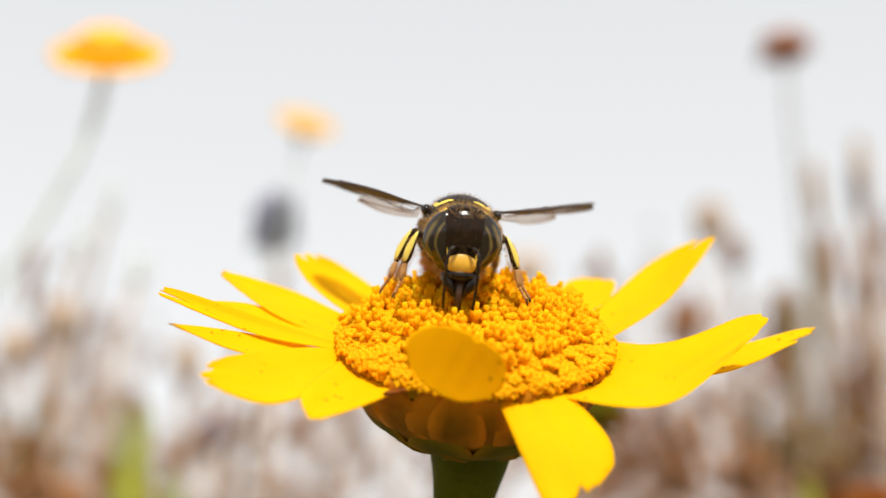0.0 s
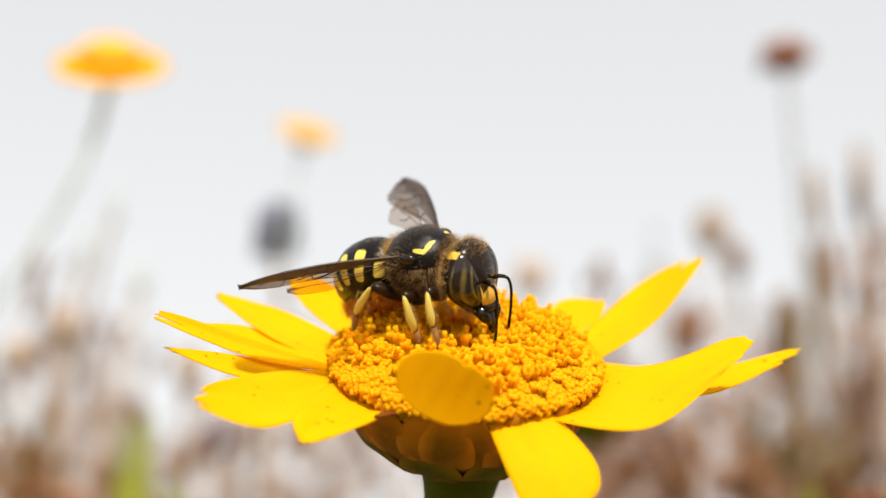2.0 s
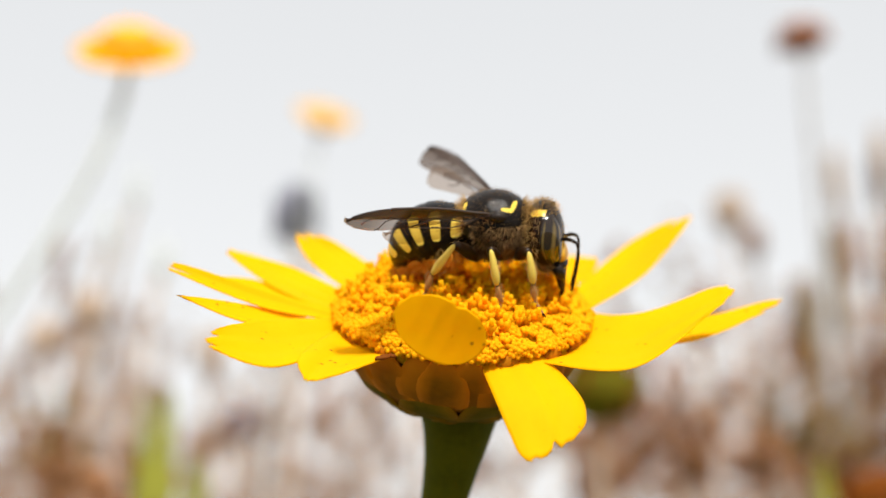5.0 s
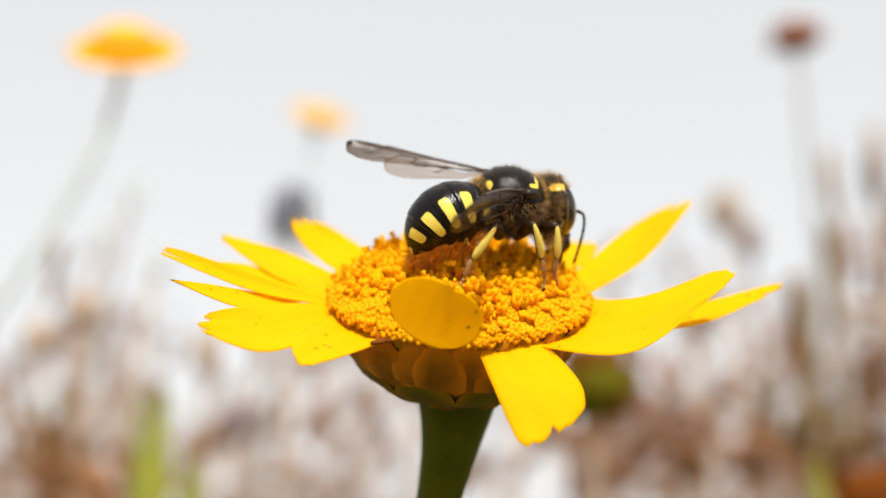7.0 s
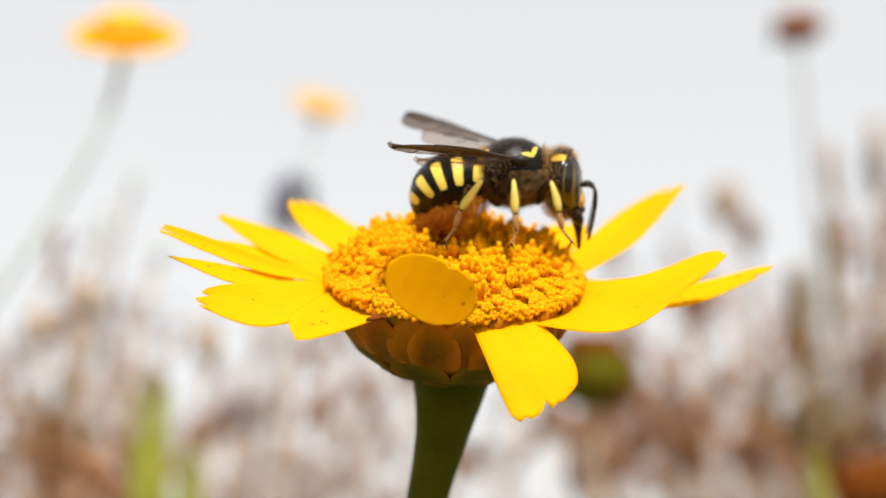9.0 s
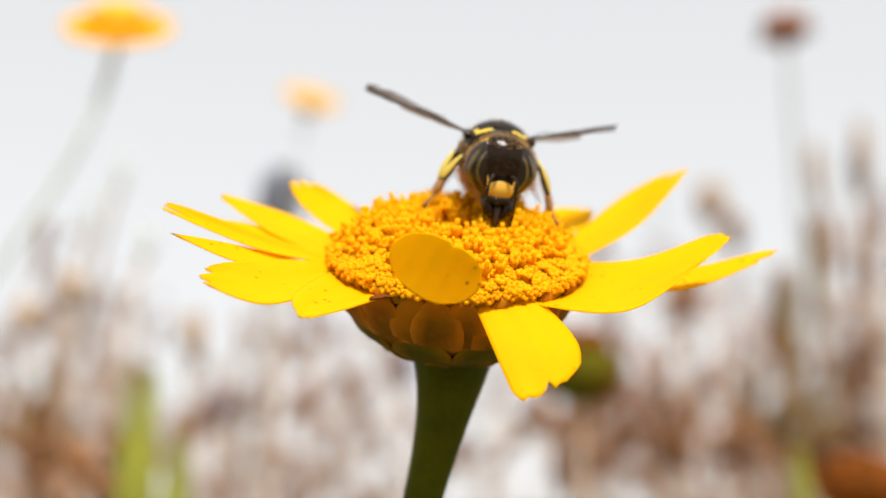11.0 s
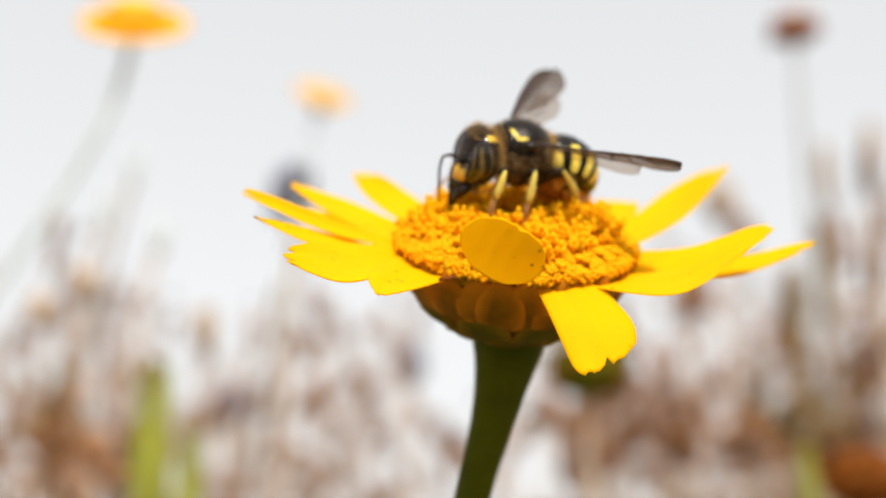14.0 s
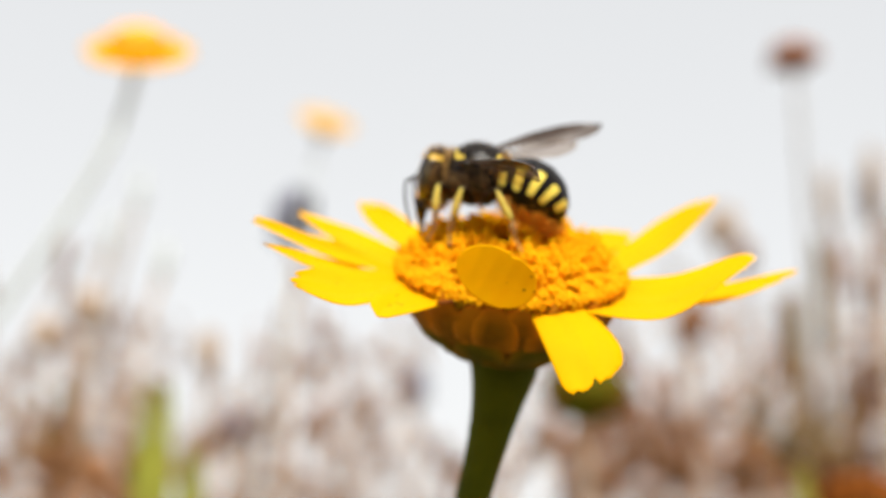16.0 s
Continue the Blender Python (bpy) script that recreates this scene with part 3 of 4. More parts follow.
def head():
    bm = bmesh.new()
    blob(bm, (3.0, 0, -0.7), (1.38, 2.24, 2.30), 96, 72)
    for v in bm.verts:
        taper(v)

    def marks(p):
        b = 0.0
        for sgn in (1, -1):
            if p.x < 3.2 and p.z > 0:
                b = max(b, 1 - smooth01(0.7, 1.1, math.hypot((p.z - 1.12) / 0.24, (p.y - sgn * 1.20) / 0.36)))
            if p.x > 3.2:
                b = max(b, 1 - smooth01(0.7, 1.1, math.hypot((p.z + 1.35) / 0.85, (p.y - sgn * (1.02 + 0.10 * (p.z + 1.35))) / 0.30)))
        return b
    skull = part("head", bm, marked("head_black", (0.016, 0.008, 0.003), (0.70, 0.46, 0.06), 0.14, 1800, 0.15), bee, "black head with yellow cheeks", marks=marks)

    for sgn in (1, -1):
        # a bulging patch of the skull, its rim sunk into it
        eye, val = bmesh.new(), {}
        blob(eye, (3.0, 0, -0.7), (1.38, 2.24, 2.30), 160, 110)
        for v in list(eye.verts):
            p = v.co / U
            side = math.degrees(math.atan2(sgn * p.y / 2.24, (p.x - 3.0) / 1.38))
            e = ((side - 60 - 3 * (p.z + 0.6)) / 35) ** 2 + ((p.z + 0.58) / 1.86) ** 2
            if e > 1.06:
                eye.verts.remove(v)
                continue
            streak = max(math.exp(-((side - c - 3 * math.sin(p.z * 2 + c)) / w) ** 2) for c, w in ((40, 3.5), (60, 7.5), (84, 4.0)))
            val[v] = 0.62 * streak * smooth01(-2.3, -1.3, p.z) * (1 - smooth01(0.3, 1.1, p.z)) + 0.12 * noise.noise(p * 2.6)
            out = V(p.x - 3.0, p.y * 0.5, (p.z + 0.7) * 0.4).normalized()
            v.co += out * (0.20 * math.sqrt(max(0.0, 1.06 - e)) - 0.05) * U
        for v in eye.verts:
            taper(v)
        val = [val[v] for v in eye.verts]
        ob = part("eye", eye, EYE, skull, "dark glossy olive-streaked compound eye")
        ob.data.attributes.new("mark", "FLOAT", "POINT").data.foreach_set("value", val)
        bm = bmesh.new()
        tube(bm, [(4.35, sgn * 0.32, -0.70), (4.75, sgn * 0.60, -0.62), (5.05, sgn * 0.78, -0.72)], [0.12, 0.13, 0.11], 8)
        path = [bez([(5.05, sgn * 0.78, -0.72), (5.45, sgn * 0.92, -0.95), (5.25, sgn * 0.95, -2.4), (4.95, sgn * 0.85, -4.1)], i / 14) for i in range(15)]
        tube(bm, path, [0.085 + 0.012 * (i % 2) for i in range(15)], 8)
        part("antenna", bm, CHITIN, skull, "thin black bent antenna")
        bm = tube(bmesh.new(), [(3.9, sgn * 0.75, -2.3), (4.3, sgn * 0.62, -2.9), (4.45, sgn * 0.25, -3.5)], [0.42, 0.34, 0.12], 10)
        part("mandible", bm, CHITIN, skull)
    bm = blob(bmesh.new(), (4.16, 0, -1.60), (0.46, 0.88, 0.72), 32, 24)
    for v in bm.verts:
        v.co.x += -0.25 * (v.co.z / U + 1.5) * U * 0.5
    part("face_shield", bm, FACE, skull, "bulging yellow face plate")
    part("mouth_plate", blob(bmesh.new(), (4.32, 0, -2.28), (0.38, 0.80, 0.36), 18, 12), CHITIN, skull)
    bm = tube(bmesh.new(), [(4.1, 0, -2.6), (4.35, 0, -3.7), (4.45, 0, -4.9)], [0.38, 0.26, 0.10], 10)
    part("tongue", bm, CHITIN_BROWN, skull, "dark pointed tongue reaching down")
    for x, y in ((3.55, 0.0), (3.25, 0.38), (3.25, -0.38)):
        part("ocellus", blob(bmesh.new(), (x, y, 1.47), (0.15, 0.15, 0.12), 10, 8), EYE, skull)
    bm = bmesh.new()
    rng = random.Random(8)
    fuzz(bm, 1100, (3.0, 0, -0.7), (1.38, 2.08, 2.26), 0.44, 0.011, keep=lambda d: d.z > 0.72, lean=(0.1, 0, 0.1), rng=rng)
    fuzz(bm, 420, (3.0, 0, -0.7), (1.36, 1.20, 2.2), 0.30, 0.006, keep=lambda d: d.x > 0.35 and -0.25 < d.z < 0.85, lean=(0.1, 0, -0.2), rng=rng)
    fuzz(bm, 2400, (2.7, 0, -0.7), (1.15, 2.20, 2.22), 0.40, 0.011, keep=lambda d: abs(d.y) > 0.40 and -0.8 < d.x < 0.1, lean=(0.15, 0, 0), rng=rng)
    fuzz(bm, 700, (3.2, 0, -1.9), (0.95, 1.35, 1.0), 0.5, 0.012, keep=lambda d: d.z < 0.0, lean=(0.1, 0, -0.4), rng=rng)
    part("head_fur", bm, FUR, skull, "sparse tan hairs on the head", smooth=False)
    return skull


FACE_PART = head()


def limb(bm, a, b, r0, r1, bulge=0.0, n=10):
    a, b = Vector(a), Vector(b)
    return tube(bm, [a.lerp(b, k / 6) for k in range(7)], [r0 + (r1 - r0) * k / 6 + bulge * math.sin(math.pi * k / 6) for k in range(7)], n)


LEGS = []


def legs():
    plan = {   # hip, knee, ankle, foot
        "front_leg": ((1.5, 0.9, -1.7), (2.2, 2.85, -0.75), (2.45, 3.15, -2.75), (2.6, 3.1, -4.6)),
        "middle_leg": ((0.2, 1.2, -1.9), (0.1, 3.15, -0.65), (0.5, 3.45, -2.85), (0.9, 3.5, -4.7)),
        "hind_leg": ((-1.0, 1.2, -1.8), (-2.1, 2.8, -0.6), (-3.5, 3.0, -2.55), (-4.1, 3.1, -4.5)),
    }
    for name, joints in plan.items():
        for sgn in (1, -1):
            c, k, a, f = (V(p[0], sgn * p[1], p[2]) for p in joints)
            outer = V(0.15, sgn, 0.55).normalized()

            def marks(p, a0, b0, low, high):
                d = b0 - a0
                u = (p - a0).dot(d) / d.length_squared
                return smooth01(0.03, 0.15, (p - a0 - d * u).dot(outer)) * smooth01(low - 0.1, low + 0.06, u) * (1 - smooth01(high - 0.06, high + 0.1, u))
            bm = limb(bmesh.new(), V(0, 0, 0), k - c, 0.34, 0.20, 0.14, 14)
            fuzz(bm, 130, (k - c) * 0.5, (0.4, 0.9, 0.4), 0.25, 0.010, rng=random.Random(7))
            leg = part(name, bm, LEG_BANDED, bee, "black and yellow jointed leg", marks=lambda p: 0.0)
            leg.matrix_basis = pose(*(c * U))
            bow = (a - k).cross(outer).normalized()
            bm = tube(bmesh.new(), [(k - c).lerp(a - c, q / 10) + outer * 0.12 * math.sin(q * 0.314) for q in range(11)], [0.10, 0.16, 0.18, 0.20, 0.22, 0.24, 0.26, 0.27, 0.26, 0.21, 0.13], 18)
            part("shin", bm, LEG_BANDED, leg, "yellow shin, black on its inner side", marks=lambda p: marks(p, k - c, a - c, -0.1, 0.97))
            bm = bmesh.new()
            fuzz(bm, 260, (k - c).lerp(a - c, 0.6), (0.30, 0.30, 0.8), 0.20, 0.009, lean=(0, 0, -0.5), rng=random.Random(6))
            part("shin_hairs", bm, FUR, leg, smooth=False)
            bm = bmesh.new()
            mid = (a - c).lerp(f - c, 0.56)
            tube(bm, [(a - c).lerp(mid, q / 6) for q in range(7)], [0.12, 0.17, 0.19, 0.19, 0.18, 0.15, 0.10], 12)
            drag = V(0.10 if name == "front_leg" else -0.10, sgn * 0.06, 0)
            for n_, q in enumerate((0.57, 0.68, 0.79, 0.88)):
                limb(bm, (a - c).lerp(f - c, q) + drag * n_, (a - c).lerp(f - c, q + 0.10) + drag * (n_ + 1), 0.07, 0.11, 0.0, 8)
            fuzz(bm, 420, (a - c).lerp(mid, 0.5), (0.22, 0.22, 0.75), 0.17, 0.007, lean=(0, 0, -0.4), rng=random.Random(4))
            part("foot", bm, LEG_TAN, leg, "tan hairy foot")
            tip = (f - c) + drag * 4
            bm = bmesh.new()
            for e in (-1, 1):
                tube(bm, [tip, tip + bow * 0.12 * e + V(0, 0, -0.12), tip + bow * 0.24 * e + V(0, 0, -0.34)], [0.06, 0.05, 0.015], 6)
            part("claw", bm, CHITIN, leg, "small dark hooked claws")
            LEGS.append((leg, c, sgn, name))


legs()


def wing(sgn):
    """Fore and hind wing as one blade; it points along x, its trailing edge towards -y * sgn."""
    root = V(-0.2, sgn * 2.2, 1.2)

    def outline(u, span, chord, lead):
        front = lead * math.sin(math.pi * min(1, u)) * 0.5 + 0.12
        back = -chord * (0.10 + 0.90 * smooth01(-0.05, 0.80, u)) * (1 + 0.05 * noise.noise(V(u * 26, chord, 0)) * smooth01(0.3, 0.6, u))
        shut = 1 - math.sqrt(max(0.0, 1 - (max(0.0, u - 0.72) / 0.28) ** 2.2))
        front += (-0.42 * chord - front) * shut
        back += (-0.42 * chord - back) * shut
        return front, back

    ob, veins = None, None
    for which, span, chord, off, drop in (("fore", 9.3, 2.35, 0.0, 0.0), ("hind", 6.5, 1.75, -1.05, -0.12)):
        bm = bmesh.new()
        grid, val = [], []
        for i in range(48):
            u = i / 47
            f, b = outline(u, span, chord, 0.5)
            col = []
            for j in range(9):
                q = j / 8
                y = f + (b - f) * q + off * smooth01(0, 0.25, u)
                z = drop + 0.15 * math.sin(q * 10 + u * 3) * smooth01(0, 0.4, u) + 0.25 * u * q * q
                col.append(bm.verts.new(V(u * span, y * sgn, z * sgn) * U))
                val.append(min(0.97, 0.46 + 0.54 * (1 - smooth01(0.24, 0.55, q)) + 0.28 * smooth01(0.60, 0.86, u)) if which == "fore" else 0.20)
            grid.append(col)
        for p, q in zip(grid, grid[1:]):
            for j in range(8):
                bm.faces.new((p[j], q[j], q[j + 1], p[j + 1]))
        ribs = []
        at = lambda u, q: V(u * span, (outline(u, span, chord, 0.5)[0] + (outline(u, span, chord, 0.5)[1] - outline(u, span, chord, 0.5)[0]) * q + off * smooth01(0, 0.25, u)) * sgn, (drop + 0.15 * math.sin(q * 10 + u * 3) * smooth01(0, 0.4, u) + 0.25 * u * q * q) * sgn)
        lines = [[(u / 20, 0.02) for u in range(16)], [(0.02, 0.1), (0.2, 0.12), (0.45, 0.10), (0.62, 0.05)], [(0.05, 0.3), (0.3, 0.42), (0.5, 0.45), (0.62, 0.42), (0.72, 0.25)], [(0.05, 0.6), (0.3, 0.72), (0.5, 0.9)], [(0.45, 0.1), (0.47, 0.28), (0.44, 0.44)], [(0.58, 0.07), (0.6, 0.25), (0.62, 0.42)], [(0.3, 0.42), (0.32, 0.72)], [(0.5, 0.45), (0.54, 0.7), (0.52, 0.9)], [(0.62, 0.42), (0.70, 0.66), (0.74, 0.92)], [(0.72, 0.25), (0.80, 0.45), (0.86, 0.7)], [(0.32, 0.72), (0.52, 0.9)]] if which == "fore" else [[(u / 12, 0.0) for u in range(12)], [(0.1, 0.3), (0.4, 0.4), (0.7, 0.5)], [(0.4, 0.4), (0.5, 0.75)]]
        for n_, ln in enumerate(lines):
            dense = []
            for (u0, q0), (u1, q1) in zip(ln, ln[1:]):
                dense += [at(u0 + (u1 - u0) * k / 3, q0 + (q1 - q0) * k / 3) for k in range(3)]
            dense.append(at(*ln[-1]))
            ribs.append((dense, 0.085 if n_ == 0 and which == "fore" else 0.03))
        made = part("wing" if which == "fore" else "hind_wing", bm, WING, bee if which == "fore" else ob, "smoky brown translucent wing" if which == "fore" else "")
        if which == "hind":
            made.matrix_basis = pose(0, 0, 0, -11 * sgn)
        made.data.attributes.new("mark", "FLOAT", "POINT").data.foreach_set("value", val)
        if which == "fore":
            ob = made
        for dense, thick in ribs:
            part("vein", tube(bmesh.new(), dense, thick, 6), VEIN, ob)
    return ob, root


WINGS = {-1: wing(-1), 1: wing(1)}


# ---- the meadow behind ----
def strand(bm, pts, r0, r1, n=6, steps=12):
    return tube(bm, [bez(pts, i / steps) for i in range(steps + 1)], [r0 + (r1 - r0) * i / steps for i in range(steps + 1)], n)


def far_daisy(name, foot, top, bend, diameter, petal_mat, label, tip=0.0, count=14, lift=0.1, side=0.0):
    ob = empty(name, pose(*(Vector(foot) * U)))
    tagged(ob, label, "flower")
    up = Vector(top) - Vector(foot)
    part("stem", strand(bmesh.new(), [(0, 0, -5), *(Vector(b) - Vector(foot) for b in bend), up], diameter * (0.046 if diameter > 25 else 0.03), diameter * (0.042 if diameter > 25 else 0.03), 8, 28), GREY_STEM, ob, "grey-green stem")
    R = diameter / 2
    turn = pose(*(up * U)) @ pose(0, 0, 0, 0, side) @ pose(0, 0, 0, tip)
    bm = blob(bmesh.new(), (0, 0, 0.6), (R * 0.58, R * 0.58, R * 0.30), 20, 12, rough=0.1)
    d = part("disc", bm, FAR_DISC if petal_mat is FAR_PETAL else FAR_PALE, ob)
    d.matrix_basis = turn
    c = part("calyx", blob(bmesh.new(), (0, 0, -1.8), (R * 0.42, R * 0.42, 3.0), 16, 10), BRACT, ob)
    c.matrix_basis = turn
    for k in range(count):
        a = 2 * math.pi * (k + 0.2 * math.sin(k * 3)) / count
        bm = bmesh.new()
        w = R * 0.26
        rows = []
        for i in range(6):
            u = i / 5
            r = R * (0.3 + 0.7 * u)
            half = w * (0.6 + 0.5 * math.sin(u * 2.4)) * (1 - 0.6 * smooth01(0.8, 1, u))
            z = R * lift * u * (1 - 0.6 * u) + 0.5 * noise.noise(V(k, u, 0))
            rows.append([bm.verts.new(V(r, half * v, z - abs(v) * 0.4) * U) for v in (-1, 0, 1)])
        for p, q in zip(rows, rows[1:]):
            for j in range(2):
                bm.faces.new((p[j], q[j], q[j + 1], p[j + 1]))
        pt = part("petal", bm, petal_mat, ob)
        pt.matrix_basis = turn @ pose(0, 0, 0, 0, 0, math.degrees(a))
        pt.modifiers.new("thickness", "SOLIDIFY").thickness = 0.3 * U
    return ob


far_daisy("yellow_daisy", (-230, 300, 0), (-79, 257, 468.6), [(-185, 287, 395), (-78, 259, 402)], 26.5, FAR_PETAL, "yellow daisy with an orange disc on a tall curved stem", count=18, tip=43, lift=-0.22, side=7)
far_daisy("yellow_daisy", (-95, 380, 0), (-44.5, 359, 488), [(-58, 362, 440)], 20, FAR_PALE, "small pale yellow daisy, half turned away", tip=40, count=11, lift=0.35, side=22)


def seed_head(name, foot, top, bend, size, mat, label, category="seed head", tuft=True, seed=1, crown=None, stalk=None, girth=1.3, loose=False):
    ob = empty(name, pose(*(Vector(foot) * U)))
    tagged(ob, label, category)
    up = Vector(top) - Vector(foot)
    part("stem", strand(bmesh.new(), [(0, 0, -5), Vector(bend) - Vector(foot), up], 2.6 if stalk is None else girth, 2.0 if stalk is None else girth * 0.8, 8, 20), stalk or GREY_STEM, ob, "straight dry stem" if stalk else "grey-green stem")
    rng = random.Random(seed)
    if loose:                                       # a ragged spray of husks on short twigs
        bm = bmesh.new()
        for k in range(34):
            c = up + V(rng.gauss(0, size[0] * 0.75), rng.gauss(0, size[1] * 0.75), rng.gauss(-size[2] * 0.3, size[2] * 0.8))
            limb(bm, up + V(0, 0, -size[2] * 1.6), c, 0.4, 0.3, 0.0, 4)
            blob(bm, c, (rng.uniform(0.8, 2.0), rng.uniform(0.8, 2.0), rng.uniform(1.5, 4.0)), 7, 5, Matrix.Rotation(rng.uniform(-0.8, 0.8), 4, "X"), rough=0.5)
    else:
        bm = blob(bmesh.new(), up, size, 20, 14, rough=0.18)
    part("head", bm, mat, ob)
    if tuft:
        bm = bmesh.new()
        for k in range(26):
            a = rng.uniform(0, 2 * math.pi)
            q = up + V(size[0] * 0.8 * math.cos(a), size[1] * 0.8 * math.sin(a), rng.uniform(-0.6, 0.4) * size[2])
            e = up + V(size[0] * 1.15 * math.cos(a), size[1] * 1.15 * math.sin(a), rng.uniform(-0.9, 0.9) * size[2])
            limb(bm, q, e, 0.8, 0.4, 0.2, 5)
        part("dried_petals", bm, crown or mat, ob)
    if crown:
        part("crown", blob(bmesh.new(), up + V(0, 0, size[2] * 0.9), (size[0] * 0.8, size[1] * 0.8, size[2] * 0.5), 16, 10, rough=0.3), crown, ob, "withered brown crown")
    return ob


seed_head("dry_flower", (150, 470, 0), (140, 445, 554.5), (143, 450, 350), (10, 10, 6.0), DRY_HEAD, "dried brown flower head on a straight grey stem", "dry flower", stalk=DRY_STEM, girth=1.9)
seed_head("dark_seed_head", (-75, 400, 0), (-57, 385, 463), (-52, 386, 300), (7.0, 7.0, 11), DARK_HEAD, "dark bluish seed head on a thin stem", seed=2, stalk=STRAW)
seed_head("spent_flower", (30, 300, 0), (35.3, 295, 389), (34, 296, 250), (10.5, 10.5, 8), BRACT_GREEN, "green bud with a withered brown crown", "bud", seed=3, crown=RUSTY, stalk=STRAW)
seed_head("withered_flower", (110, 300, 0), (103, 290, 361), (105, 292, 250), (11, 11, 8), RUSTY, "withered rust-orange flower head", "flower", seed=4)


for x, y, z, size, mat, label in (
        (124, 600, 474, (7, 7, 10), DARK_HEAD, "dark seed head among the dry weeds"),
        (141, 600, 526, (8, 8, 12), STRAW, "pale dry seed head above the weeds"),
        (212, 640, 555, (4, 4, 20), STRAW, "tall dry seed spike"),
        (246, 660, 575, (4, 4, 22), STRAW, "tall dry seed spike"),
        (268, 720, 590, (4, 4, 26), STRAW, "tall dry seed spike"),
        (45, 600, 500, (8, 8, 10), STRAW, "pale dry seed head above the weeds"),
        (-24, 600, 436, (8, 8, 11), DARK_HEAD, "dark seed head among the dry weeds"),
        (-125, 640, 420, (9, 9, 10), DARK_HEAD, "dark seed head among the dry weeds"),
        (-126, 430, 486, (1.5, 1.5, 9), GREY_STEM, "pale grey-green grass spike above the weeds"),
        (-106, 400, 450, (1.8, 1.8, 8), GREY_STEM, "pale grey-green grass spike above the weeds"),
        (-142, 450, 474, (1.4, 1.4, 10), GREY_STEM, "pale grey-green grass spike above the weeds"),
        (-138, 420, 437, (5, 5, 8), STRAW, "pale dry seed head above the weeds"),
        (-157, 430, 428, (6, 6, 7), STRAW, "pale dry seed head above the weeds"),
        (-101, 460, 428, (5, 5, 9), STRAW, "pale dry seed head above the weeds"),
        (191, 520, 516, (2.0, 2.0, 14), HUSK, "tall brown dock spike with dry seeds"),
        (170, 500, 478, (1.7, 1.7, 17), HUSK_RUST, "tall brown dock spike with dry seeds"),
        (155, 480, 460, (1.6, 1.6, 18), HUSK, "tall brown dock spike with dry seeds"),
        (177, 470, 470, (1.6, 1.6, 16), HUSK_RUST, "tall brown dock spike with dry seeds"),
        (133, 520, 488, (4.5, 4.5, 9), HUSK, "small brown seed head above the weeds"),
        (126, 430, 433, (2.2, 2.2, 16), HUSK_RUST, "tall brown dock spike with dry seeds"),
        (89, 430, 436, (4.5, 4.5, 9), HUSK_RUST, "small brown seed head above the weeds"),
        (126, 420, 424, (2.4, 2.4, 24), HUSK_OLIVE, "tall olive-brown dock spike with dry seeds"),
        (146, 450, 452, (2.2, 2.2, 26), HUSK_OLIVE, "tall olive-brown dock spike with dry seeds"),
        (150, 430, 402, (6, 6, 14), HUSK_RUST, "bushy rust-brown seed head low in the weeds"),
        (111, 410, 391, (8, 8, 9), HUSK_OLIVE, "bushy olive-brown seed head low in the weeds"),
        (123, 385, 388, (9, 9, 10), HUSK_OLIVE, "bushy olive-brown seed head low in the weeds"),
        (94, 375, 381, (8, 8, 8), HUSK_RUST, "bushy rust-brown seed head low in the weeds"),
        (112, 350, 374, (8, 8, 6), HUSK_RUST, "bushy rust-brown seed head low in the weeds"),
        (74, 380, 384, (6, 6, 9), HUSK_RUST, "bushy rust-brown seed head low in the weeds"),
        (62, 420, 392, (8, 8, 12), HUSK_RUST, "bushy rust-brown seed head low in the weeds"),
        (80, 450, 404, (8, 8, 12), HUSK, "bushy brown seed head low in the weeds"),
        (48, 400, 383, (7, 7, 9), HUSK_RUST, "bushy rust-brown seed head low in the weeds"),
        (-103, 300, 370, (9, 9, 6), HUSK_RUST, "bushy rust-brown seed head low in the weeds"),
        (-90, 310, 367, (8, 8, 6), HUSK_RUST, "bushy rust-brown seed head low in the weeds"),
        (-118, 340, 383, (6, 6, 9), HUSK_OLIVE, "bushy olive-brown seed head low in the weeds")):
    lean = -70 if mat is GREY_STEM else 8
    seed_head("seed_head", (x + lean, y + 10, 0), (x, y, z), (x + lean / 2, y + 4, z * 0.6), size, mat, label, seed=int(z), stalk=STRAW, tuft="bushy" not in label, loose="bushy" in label)


